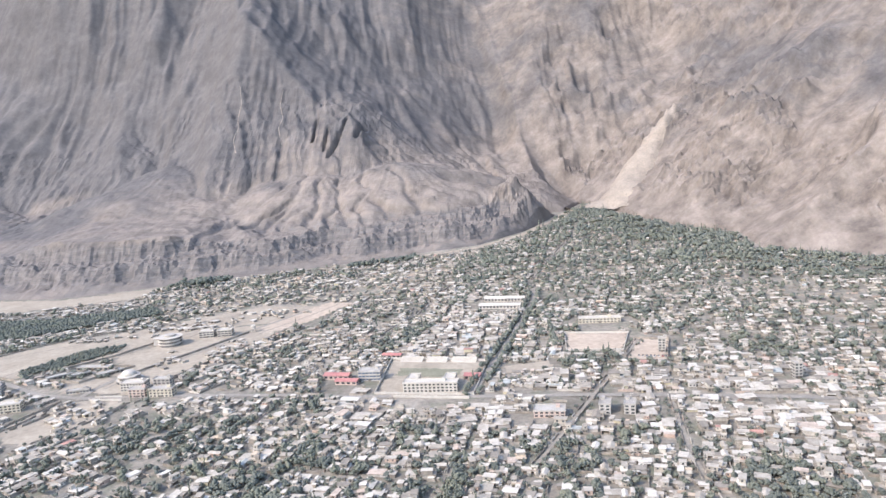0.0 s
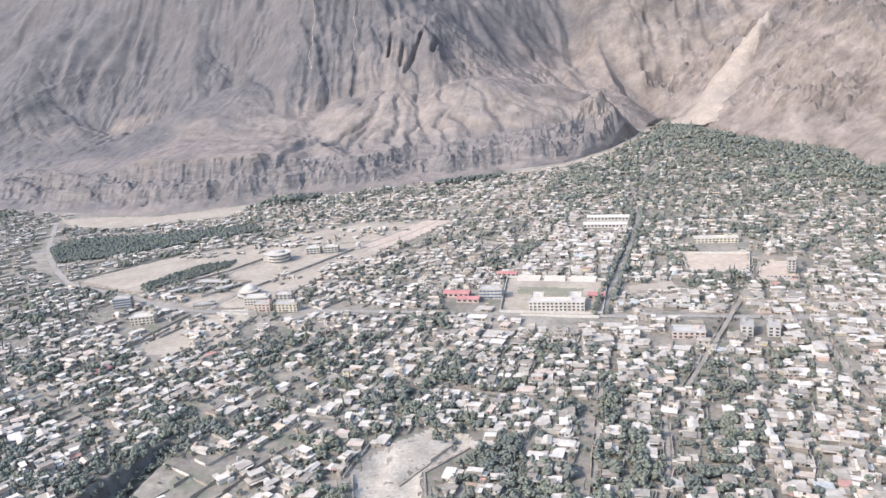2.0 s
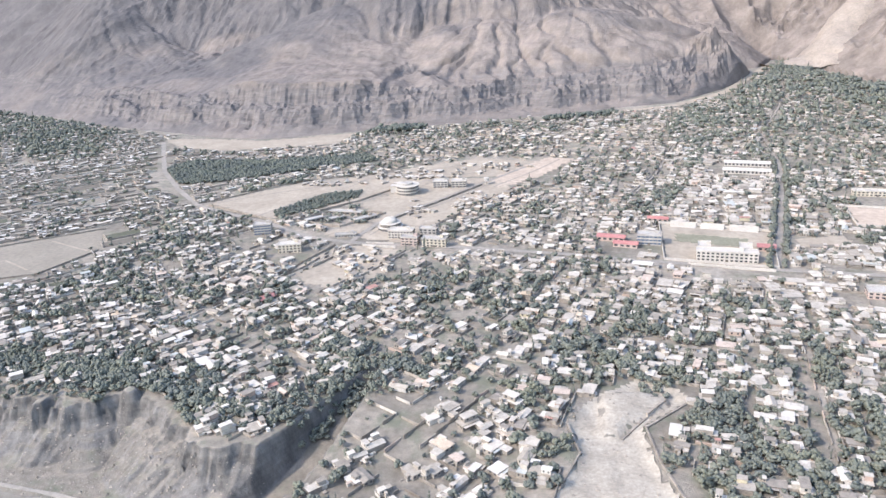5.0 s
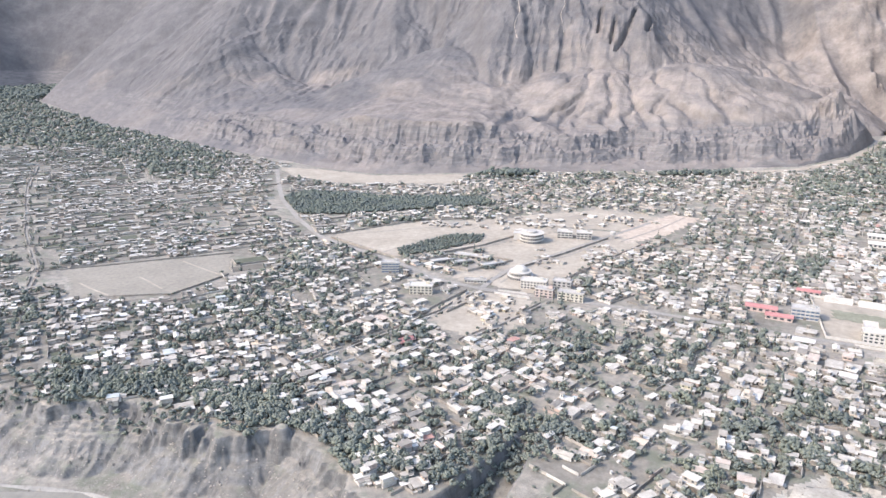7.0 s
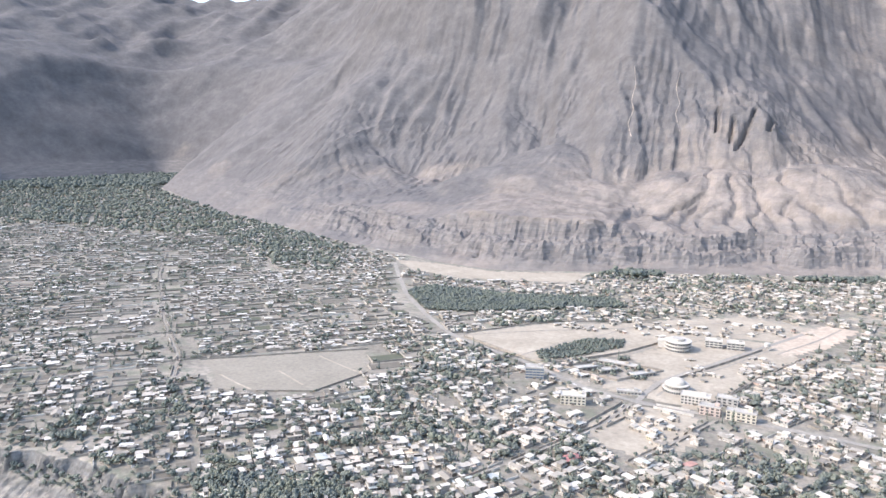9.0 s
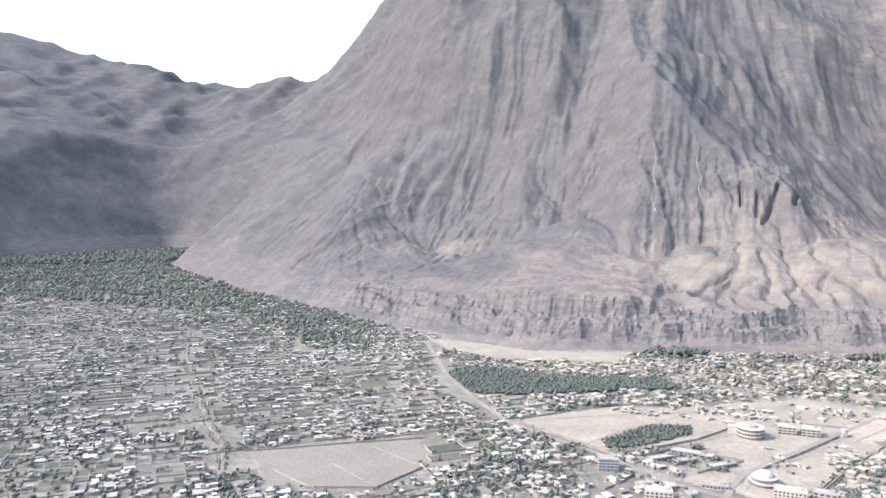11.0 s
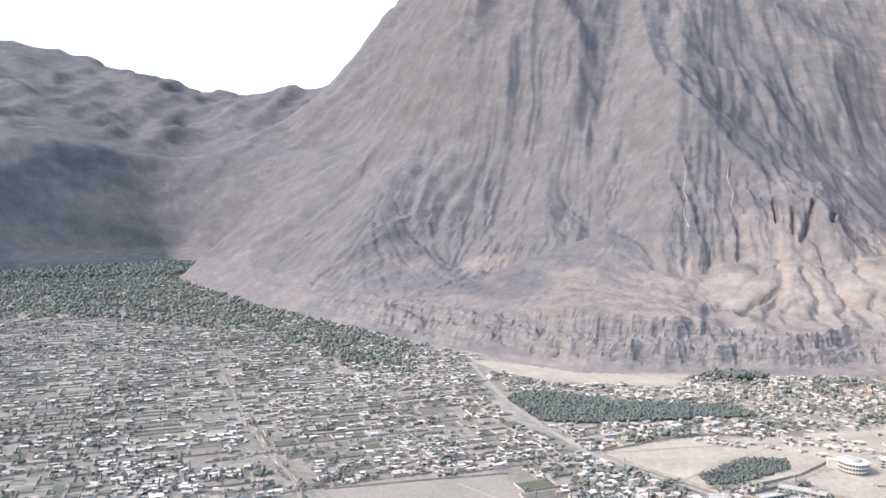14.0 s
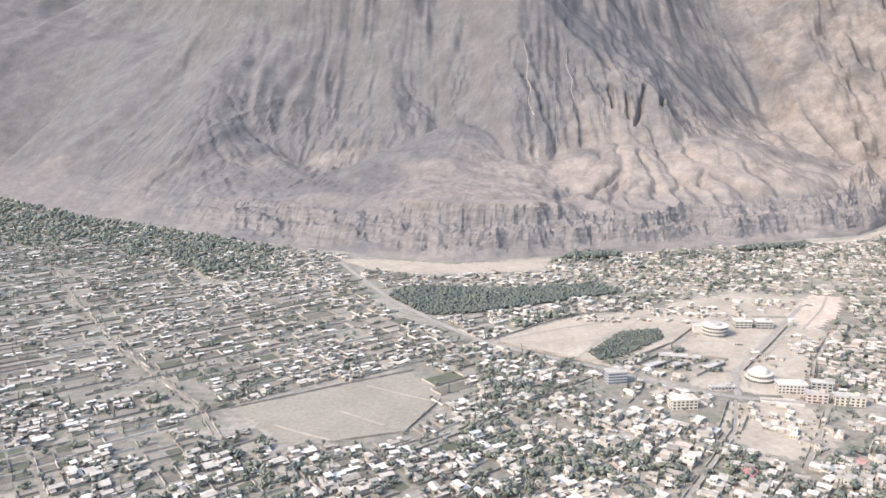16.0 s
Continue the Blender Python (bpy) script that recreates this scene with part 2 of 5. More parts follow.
def fbm(x, y, size, octaves=5, seed=0):
    total, amp, norm = 0, 1.0, 0
    for o in range(octaves):
        total = total + amp * value_noise(x / size + 17.3 * o, y / size - 9.1 * o, seed + o)
        norm += amp
        size, amp = size / 2.03, amp * 0.5
    return total / norm


def ridged(x, y, size, octaves=5, seed=0, gain=0.5):
    total, amp, norm = 0, 1.0, 0
    for o in range(octaves):
        total = total + amp * (1 - np.abs(2 * value_noise(x / size + 31.7 * o, y / size + 5.3 * o, seed + o) - 1))
        norm += amp
        size, amp = size / 2.03, amp * gain
    return total / norm


def smooth(a, b, v):
    k = np.clip((v - a) / (b - a), 0, 1)
    return k * k * (3 - 2 * k)


def inside(x, y, poly):
    x, y = np.asarray(x, float), np.asarray(y, float)
    hit = np.zeros(x.shape, bool)
    for (xa, ya), (xb, yb) in zip(poly, poly[1:] + poly[:1]):
        if ya != yb:
            hit ^= ((ya > y) != (yb > y)) & (x < (xb - xa) * (y - ya) / (yb - ya) + xa)
    return hit


def to_line(x, y, line, closed=False):
    """The distance to a line of points, and how far along it the nearest one lies."""
    best, along, run = np.full(np.shape(x), 1e9), np.zeros(np.shape(x)), 0.0
    for (xa, ya), (xb, yb) in zip(line, line[1:] + line[:1] if closed else line[1:]):
        dx, dy = xb - xa, yb - ya
        size = math.hypot(dx, dy)
        k = np.clip(((x - xa) * dx + (y - ya) * dy) / size**2, 0, 1)
        d = np.hypot(x - xa - k * dx, y - ya - k * dy)
        along, best = np.where(d < best, run + k * size, along), np.minimum(best, d)
        run += size
    return best, along


# ---- the plan ----
VALLEY = [(-2520, 2700), (-2252, 2190), (-1573, 1667), (-1305, 1528), (-1077, 1386), (-874, 1290), (-773, 1236), (-666, 1208),
          (-481, 1268), (-283, 1330), (-68, 1400), (60, 1425), (168, 1530), (258, 1699), (325, 1840), (350, 1900), (376, 1840), (372, 1760), (430, 1537), (474, 1450), (545, 1370), (527, 1220), (596, 1145),
          (655, 1070), (820, 950), (1100, 820), (1700, 600), (2600, -2600), (-3600, -2600), (-2700, 300), (-2560, 1100), (-2900, 2000),
          (-2700, 2700)]
LOW = [(-2600, 520), (-1400, 440), (-1000, 408), (-795, 396), (-748, 400), (-680, 393), (-606, 380), (-548, 396), (-500, 381), (-456, 377),
       (-436, 392), (-405, 368), (-361, 340), (-326, 344), (-310, 320), (-302, 285), (-280, 225), (-150, 190), (300, 170), (2400, 120), (2400, -200), (-2600, -200)]
RAVINE = [(-284, 424), (-293, 392), (-304, 355), (-318, 318), (-345, 285)]
ISLAND = [(-138, 402), (-129, 409), (-113, 412), (-97, 405), (-97, 397), (-113, 382), (-122, 374), (-130, 361), (-141, 362), (-139, 385)]
WASH = [(-150, 392), (-132, 408), (-112, 424), (-90, 412), (-84, 402), (-116, 371), (-112, 339), (-102, 302), (-92, 230), (-205, 215),
        (-167, 302), (-152, 344), (-158, 372)]
FIELD_EDGE = [(-808, 625), (-730, 679), (-662, 724), (-628, 655), (-650, 590), (-700, 570), (-742, 558), (-766, 592)]
FOREST = [(-735, 1000), (-668, 910), (-613, 923), (-420, 1030), (-446, 1070), (-573, 1037), (-716, 1045)]
COPSE = [(-488, 787), (-444, 855), (-402, 868), (-401, 838), (-449, 781), (-479, 762)]
PLAIN = [(-585, 822), (-503, 908), (-395, 955), (-300, 1000), (-298, 930), (-395, 812), (-484, 755)]
PLAIN_EAST = [(-380, 975), (-272, 1040), (-180, 1010), (-245, 930), (-300, 925)]
OCHRE = [(-248, 925), (-176, 1035), (-138, 1022), (-180, 930), (-238, 868)]
PLAZA = [(-395, 812), (-352, 745), (-362, 690), (-310, 672), (-268, 770), (-215, 880), (-245, 928), (-300, 925), (-350, 870)]
COMPOUND = [(-448, 748), (-415, 785), (-352, 772), (-392, 727)]
OPEN_WEST = [(-392, 724), (-352, 768), (-354, 742), (-366, 692), (-388, 690), (-408, 712)]
OPEN_SOUTH = [(-380, 672), (-315, 664), (-310, 600), (-352, 560), (-385, 575), (-405, 610)]
STADIUM = [(-62, 735), (38, 706), (20, 612), (-70, 632)]
SCHOOL = [(128, 786), (196, 772), (176, 710), (120, 722)]
SCHOOL_EAST = [(192, 750), (230, 738), (208, 668), (170, 676)]
DUST_YARD = [(48, 662), (98, 668), (102, 697), (52, 688)]
APRON = [(-860, 1230), (-773, 1228), (-666, 1200), (-500, 1250), (-520, 1160), (-700, 1120), (-800, 1160)]
TREE_BELT = [(-2440, 2600), (-2180, 2100), (-1540, 1640), (-1063, 1370), (-1000, 1300), (-905, 1090), (-1010, 1070), (-1187, 1200),
             (-1319, 1330), (-1500, 1290), (-1766, 1340), (-2620, 900), (-3000, 2000), (-2760, 2760), (-2480, 2720)]
ORCHARDS = [(150, 900), (115, 1030), (140, 1480), (330, 1880), (375, 1720), (430, 1520), (545, 1360), (527, 1215), (660, 1060), (820, 930),
            (700, 600), (330, 640), (320, 860)]
MAIN_ROAD = [(-850, 1205), (-800, 1110), (-730, 984), (-650, 876), (-588, 806), (-481, 744), (-416, 694), (-367, 677), (-316, 671), (-250, 662),
             (-158, 646), (-56, 622), (11, 610), (99, 596), (190, 579), (300, 552), (520, 490)]
AVENUE = [(18, 612), (51, 725), (80, 830), (113, 960), (120, 1010)]
DOME_ROAD = [(-367, 682), (-364, 700), (-352, 742), (-300, 826), (-262, 888), (-205, 980)]
CHANNEL = [(-190, 1320), (-68, 1372), (44, 1398), (158, 1502), (248, 1672), (322, 1822)]
STREETS = [[(-313, 672), (-268, 772), (-204, 889)], [(-372, 672), (-390, 610), (-432, 536), (-470, 470)], [(200, 745), (113, 573), (55, 462)],
           [(0, 470), (-2, 455), (-13, 392), (-21, 337), (-25, 290), (-20, 240)], [(36, 440), (30, 403), (24, 367), (8, 325), (4, 250)],
           [(20, 1150), (-45, 920), (-84, 825), (-120, 740)], [(185, 580), (168, 481), (160, 400)],
           [(-1292, 1124), (-1162, 961), (-951, 733), (-838, 627), (-760, 520)], 
           [(-1105, 1170), (-1000, 1060)], [(-953, 644), (-857, 738), (-760, 830)], [(-300, 660), (-331, 600), (-362, 545)],
           [(120, 1010), (140, 1160), (240, 1420), (335, 1800)],
           [(-640, 560), (-560, 640), (-470, 735)]]
BARE = [FIELD_EDGE, PLAIN, PLAIN_EAST, OCHRE, PLAZA, COMPOUND, OPEN_WEST, OPEN_SOUTH, STADIUM, SCHOOL, SCHOOL_EAST, DUST_YARD, APRON, WASH]


def ground_z(x, y):
    """The height of the valley floor: flat town, terrace cliff over the river, gully, rise towards the mountains."""
    x, y = np.asarray(x, float), np.asarray(y, float)
    d, s = to_line(x, y, LOW, True)
    near = d < 120
    d = np.where(inside(x, y, LOW), d, -d)
    rough = fbm(x, y, 34, 5, 3) - 0.5
    gully = ridged(s + 10 * rough, d * 0.2, 34, 4, 8, 0.55) - 0.6
    flute = ridged(s + 6 * rough, d * 0.12, 8.5, 3, 18, 0.6) - 0.55
    fine = ridged(s + 0.2 * d, d * 0.3, 4.5, 3, 14, 0.6) - 0.55
    # fins of hard gravel stand out of a long slope of loose stone
    e = d + np.where(near, rough * 15 + gully * 14 + flute * 14 + fine * 5, 0)
    fins = -32 * np.clip(e / 17, 0, 1) ** 1.2
    layer = fins / 3.2
    fins = np.where(near, 3.2 * (np.floor(layer) + smooth(0.25, 0.8, layer - np.floor(layer))), fins)
    loose = -(1 + 12 * fbm(s, s * 0, 44, 3, 19)) - 0.60 * np.clip(d, 0, None) - 5 * rough + 5.5 * flute * smooth(2, 12, d) + 4 * gully * smooth(4, 20, d) + 2.2 * fine
    steps = smooth(0.50, 0.58, fbm(s, s * 0, 70, 2, 23)) * smooth(-17, -13, loose)
    loose = loose * (1 - steps) + steps * 2.2 * (np.floor(loose / 2.2) + smooth(0.6, 1.0, loose / 2.2 - np.floor(loose / 2.2)))
    loose = np.maximum(loose, -28.2 + 0.8 * rough) - 4 * smooth(51, 60, d + 8 * rough)
    z = np.minimum(0, np.maximum(fins, loose)) * smooth(-8, 2, d)
    z = np.where(d < -8, 0, z)
    knob = np.hypot(x + 435, y - 387) + 5 * rough + 3 * fine
    z = np.maximum(z, np.where(knob < 12, 4.5 - 13 * smooth(5, 11, knob), -99))
    z -= 8 * (1 - smooth(322, 388, y)) * smooth(-312, -296, x) * (1 - smooth(-215, -150, x)) * (1 - smooth(0, 12, d))
    g, run = to_line(x, y, RAVINE)
    half = 6 + 0.14 * run
    floor = -(3 + 0.24 * run) + 1.2 * rough
    g = g + 3.5 * rough + 2 * flute * smooth(2, 6, g)
    z = np.where(g < half, np.minimum(z, floor + (0 - floor) * smooth(half * 0.62, half, g)), z)
    w, _ = to_line(x, y, WASH, True)
    z -= np.where(inside(x, y, WASH), 2.4 * smooth(0, 5, w) + 2.6 * (ridged(x, y * 0.6, 26, 4, 5, 0.55) - 0.55) * smooth(2, 10, w), 0)
    z += (fbm(x, y, 60, 4, 11) - 0.5) * 1.0 * smooth(0, 10, -d)
    w, _ = to_line(x, y, ISLAND, True)
    z += np.where(inside(x, y, ISLAND), 2.6 * smooth(0.3, 2.2, w + 1.5 * rough) + 0.8 * smooth(5, 6.5, w + 5 * rough), 0)
    gorge = np.hypot(x - 340, y - 1850)
    return z + 22 * (1 - smooth(60, 750, gorge))


SIDE_VALLEY = [(345, 1870), (318, 1980), (275, 2100), (235, 2300), (205, 2600), (180, 2900)]
FANS = [(-684, 1897, 212, 0.37), (-334, 1808, 174, 0.36), (-120, 1800, 178, 0.38)]
FURROWS = [[(-372, 1760), (-410, 1650), (-452, 1530), (-478, 1462)], [(-333, 1800), (-352, 1620), (-372, 1485)], [(-345, 1640), (-398, 1560), (-415, 1475)], [(-300, 1770), (-300, 1620), (-284, 1475)], [(-300, 1610), (-330, 1540), (-332, 1470)],
           [(-262, 1760), (-240, 1630), (-205, 1490)], [(-235, 1600), (-250, 1530), (-246, 1480)], [(-215, 1780), (-172, 1650), (-128, 1510)], [(-165, 1640), (-178, 1560), (-165, 1495)], [(-150, 1760), (-80, 1640), (-60, 1520)],
           [(20, 2280), (90, 2130), (140, 1990), (165, 1900)]]
GASHES = [[(-333, 1882), (-332, 1975)], [(-300, 1850), (-295, 1925)], [(-288, 1822), (-268, 1880), (-247, 1958)], [(-219, 1872), (-206, 1955)]]


def edge_of(x, y):
    """The distance from the valley's edge, and how far along that edge."""
    d, s = to_line(x, y, VALLEY, True)
    return np.where(inside(x, y, VALLEY), -d, d), s


def north_of(x, y):
    return smooth(-1500, -1050, x) * (1 - smooth(150, 300, x)) * smooth(900, 1100, y)


def high_cliff(x):
    """The stretch where a second, upper cliff stands on the first."""
    return smooth(-880, -740, x) * (1 - smooth(-530, -430, x))


def raw_mountain(x, y):
    """The mountains before rain, without the cliff at their foot: a bench of fans, then the steep wall; and the distance from the valley."""
    d, s = edge_of(x, y)
    wx, wy = x + 90 * (fbm(x, y, 260, 4, 21) - 0.5), y + 90 * (fbm(x, y, 260, 4, 22) - 0.5)
    north = north_of(x, y)
    bench = 0.17 - 0.09 * high_cliff(x) + 0.19 * smooth(-470, -260, x)
    back = 75 * smooth(-920, -770, x) * (1 - smooth(-650, -560, x))
    a = bench * np.clip(d - 100, 0, 300) + 0.78 * np.clip(d - 400 - back, 0, None) + 0.2 * np.clip(d - 700, 0, None)
    b = 0.62 * np.clip(d, 0, 120) + 0.74 * np.clip(d - 120, 0, None) + 0.42 * np.clip(d - 600, 0, None)
    far_west = 1 - smooth(-2300, -1700, x)
    b = b * (1 - far_west) + far_west * (0.98 * np.clip(d, 0, 520) + 0.42 * np.clip(d - 520, 0, None))
    z = a * north + b * (1 - north) + 0.55 * np.clip(d - 700, 0, None) * smooth(-2900, -2300, x) * (1 - smooth(-1250, -800, x))
    z += (110 - 60 * smooth(-1250, -800, x)) * (ridged(wx + 0.3 * wy, wy * 0.6, 280, 4, 57, 0.5) - 0.6) * smooth(560, 950, d)
    z += 80 * (ridged(wx, wy * 0.6, 430, 4, 51, 0.46) - 0.62) * smooth(20, 520, d)
    fan = north * smooth(95, 150, d) * (1 - smooth(330, 520, d))
    z += (26 * (ridged(wx + 0.2 * wy, wy * 0.45, 85, 4, 62, 0.55) - 0.6)) * fan * smooth(-620, -380, x)
    z += 58 * (ridged(wx + 0.15 * wy, wy * 0.3, 170, 4, 61, 0.5) - 0.6) * smooth(300, 520, d) * (0.5 + 0.5 * north)
    # the bare knob at the gorge, with a smooth ramp on its western side
    z += 66 * np.clip(1 - np.hypot((x - 158) / 95, (y - 1655) / 105), 0, 1)
    z += 30 * np.clip(1 - np.hypot((x - 30) / 140, (y - 1610) / 100), 0, 1)
    return z, d


def cliff_z(x, y, d):
    """The grey cliff of old river gravel: talus at its foot, fluted steps, a ragged top."""
    s = 1.06 * x
    wave = 80 * (fbm(s, d * 0.25, 120, 5, 31) - 0.5)
    flute = 26 * (ridged(s + 0.3 * d, d * 0.35, 120, 5, 32, 0.55) - 0.6) + 5 * (ridged(s - 0.2 * d, d * 0.5, 27, 4, 33, 0.6) - 0.6)
    e = d + (wave + flute) * smooth(5, 55, d) * (1 - smooth(150, 260, d))
    tall = smooth(0.3, 0.7, fbm(s, s * 0, 150, 3, 36))
    cone = 34 * np.clip(fbm(s, s * 0, 60, 3, 38) - 0.42, 0, 1)
    face = (16 + 14 * tall) * smooth(24, 58, e) + (26 - 14 * tall) * smooth(72, 104, e)
    face = face + 24 * high_cliff(x) * smooth(84, 112, e) + 3.5 * (fbm(x, y, 40, 4, 35) - 0.5) * smooth(20, 40, e)
    # layers of hard and soft gravel make ledges
    layer = face / 8.5
    face = 0.4 * face + 0.6 * 8.5 * (np.floor(layer) + smooth(0.15, 0.85, layer - np.floor(layer)))
    face = face * (1 - 0.22 * smooth(-90, 120, x))
    rough = (17 * (ridged(x, y * 0.8, 34, 5, 39, 0.6) - 0.55) + 9 * (ridged(x + 0.3 * y, y * 0.7, 13, 3, 34, 0.6) - 0.55)) * smooth(16, 36, e) * (1 - smooth(90, 125, e))
    return 6 * smooth(-5, 30, e) + cone * smooth(-5, 34, e) * (1 - smooth(40, 70, e)) + face + rough + 0.05 * np.clip(e, 0, 120)


def rained(z, fixed, cell, rounds, power):
    """Lets running water cut its branching gullies: each cell drains to its lowest neighbour, and cuts by the water that passes."""
    h, w = z.shape
    flat = z.ravel().copy()
    index = np.arange(h * w).reshape(h, w)
    shifts = [(dy, dx) for dy in (-1, 0, 1) for dx in (-1, 0, 1) if dy or dx]
    hold = fixed.ravel().tolist()
    for _ in range(rounds):
        grid = np.pad(flat.reshape(h, w), 1, constant_values=1e6)
        ids = np.pad(index, 1)
        drop, to, length = np.zeros((h, w)), index.copy(), np.full((h, w), cell)
        for dy, dx in shifts:
            far = cell * math.hypot(dy, dx)
            fall = (grid[1:-1, 1:-1] - grid[1 + dy:h + 1 + dy, 1 + dx:w + 1 + dx]) / far
            better = fall > drop
            drop, to, length = np.where(better, fall, drop), np.where(better, ids[1 + dy:h + 1 + dy, 1 + dx:w + 1 + dx], to), np.where(better, far, length)
        order = np.argsort(flat).tolist()
        to = to.ravel().tolist()
        water = [cell * cell] * (h * w)
        for k in reversed(order):
            if to[k] != k:
                water[to[k]] += water[k]
        cut = (power * np.sqrt(np.minimum(water, 2.0e5)) / length.ravel()).tolist()
        level = flat.tolist()
        for k in order:
            if not hold[k] and to[k] != k:
                level[k] = (level[k] + cut[k] * level[to[k]]) / (1 + cut[k])
        flat = np.array(level)
        g = flat.reshape(h, w)
        soft = g.copy()
        soft[1:-1, 1:-1] += 0.008 * (g[:-2, 1:-1] + g[2:, 1:-1] + g[1:-1, :-2] + g[1:-1, 2:] - 4 * g[1:-1, 1:-1])
        flat = np.where(fixed, g, soft).ravel()
    return flat.reshape(h, w)


RAIN_X, RAIN_Y, RAIN_CELL = np.arange(-2300, 900, 8.0), np.arange(1050, 2700, 8.0), 8.0
rain_gx, rain_gy = np.meshgrid(RAIN_X, RAIN_Y)
rain_raw, rain_d = raw_mountain(rain_gx, rain_gy)
rain_seed = rain_raw + 3.0 * (np.random.RandomState(5).rand(*rain_raw.shape) - 0.5)
RAIN_CUT = rained(rain_seed, rain_d < 70, RAIN_CELL, 24, 0.011) - rain_raw
RAIN_CUT *= smooth(0, 80, rain_gx + 2300) * (1 - smooth(820, 890, rain_gx)) * (1 - smooth(2560, 2680, rain_gy)) * smooth(1050, 1090, rain_gy)


def rain_at(x, y):
    u, v = np.clip((x - RAIN_X[0]) / RAIN_CELL, 0, len(RAIN_X) - 1.001), np.clip((y - RAIN_Y[0]) / RAIN_CELL, 0, len(RAIN_Y) - 1.001)
    i, j = u.astype(int), v.astype(int)
    u, v = u - i, v - j
    low, high = RAIN_CUT[j, i] * (1 - u) + RAIN_CUT[j, i + 1] * u, RAIN_CUT[j + 1, i] * (1 - u) + RAIN_CUT[j + 1, i + 1] * u
    return low * (1 - v) + high * v


def rills(x, y, d):
    """Small gullies and ribs that run down the slope, with rougher crags in places."""
    west, east = 1 - smooth(-1350, -1000, x), smooth(180, 380, x)
    bend = 26 * (fbm(x, y, 90, 3, 64) - 0.5)
    crag = smooth(0.40, 0.58, fbm(x, y, 170, 4, 66))
    total = 0
    for k, (cx, cy), weight in ((0, (1.0, 0.12), 1 - west - east), (7, (0.82, -0.57), west), (13, (0.55, -0.83), east)):
        u, v = cx * x + cy * y + bend, -cy * x + cx * y
        fine = 3.2 * (ridged(u, v * 0.35, 34, 3, 71 + k, 0.6) - 0.6) + 2.0 * (ridged(u, v * 0.4, 14, 3, 75 + k, 0.6) - 0.6)
        rough = (6 if k == 7 else 9) * (ridged(u, v * 0.55, 58, 5, 79 + k, 0.55) - 0.58)
        if k == 13:
            rough = rough * 2.2 + 34 * (ridged(x, y, 95, 5, 97, 0.58) - 0.55)
        if k:
            total = total + weight * 44 * (ridged(u, v * 0.18, 150, 3, 90 + k, 0.42) - 0.6)
        total = total + weight * (1.5 if k == 13 else 1.0) * (fine * (0.7 + 0.5 * crag) + rough * (0.25 + 1.1 * crag))
    return total * smooth(30, 120, d)


def mountain_z(x, y):
    """The height of the mountains outside the valley."""
    z, d = raw_mountain(x, y)
    cut = -8 * np.tanh(-rain_at(x, y) / 11)
    z = z + cut + cliff_z(x, y, d) * north_of(x, y) * (1 - 0.5 * smooth(6, 26, -cut) * (1 - smooth(110, 170, d)))
    z += rills(x, y, d)
    # ledges of the bedded rock cross the gullies of the upper wall
    bed = (z + 46 * fbm(x, y, 210, 3, 43) + 0.12 * x) / 26
    z += 4 * (smooth(0.25, 0.75, bed - np.floor(bed)) - (bed - np.floor(bed))) * smooth(300, 420, d) * smooth(0.35, 0.6, fbm(x, y, 120, 3, 44))
    # cones of debris lean on the wall and spread over the bench
    for ax, ay, top, slope in FANS:
        far = np.hypot(x - ax, y - ay)
        spread = np.arctan2(x - ax, ay - y)
        cone = top + 10 - slope * np.hypot(far, 55) + 3 * (ridged(spread * 9, far / 160, 1.0, 3, 46) - 0.6) * smooth(20, 120, far) + 26 * (fbm(x, y, 90, 5, 48) - 0.5)
        gap = np.clip((cone - z + 14) / 28, 0, 1)
        z = np.where((y < ay + 30) & (far < 420), z + (cone - z) * gap * gap * (3 - 2 * gap) * (1 - smooth(330, 420, far)) * smooth(95, 150, d), z)
    for line in FURROWS:
        g, run = to_line(x + 62 * (fbm(x, y, 95, 4, 41) - 0.5), y + 30 * (fbm(x, y, 80, 3, 42) - 0.5), line)
        z -= (4 + 11 * value_noise(run / 45, run * 0 + line[-1][0], 9)) * np.exp(-((g / (5 + 0.03 * run)) ** 2)) * smooth(0, 60, run)
    for line in GASHES:
        g, run = to_line(x, y, line)
        z -= 18 * np.exp(-((g / (3.4 + 3 * value_noise(run / 14, run * 0, 4))) ** 2))
    g, run = to_line(x, y, SIDE_VALLEY)
    z = np.minimum(z, 2 + 0.10 * run + 0.62 * np.clip(run - 120, 0, None) + (0.72 + 0.33 * (1 - smooth(100, 300, run))) * np.clip(g - 10 - 25 * (fbm(x, y, 60, 4, 83) - 0.5), 0, None) + 24 * (ridged(x, y, 70, 4, 84) - 0.5) * smooth(20, 90, g))
    g, _ = to_line(x, y, [(20, 1700), (110, 1738), (190, 1752), (270, 1745)])
    z -= 26 * np.exp(-((g / 26) ** 2))
    base = 22 * (1 - smooth(60, 750, np.hypot(x - 340, y - 1850)))
    z = np.maximum(z, -8) + base * smooth(-6, 14, d)
    return np.where(d < -6, -14.0, z * smooth(-6, 14, d) - 3 * (1 - smooth(-6, 8, d)))


def surface_z(x, y):
    return float(ground_z(np.array([x]), np.array([y]))[0])


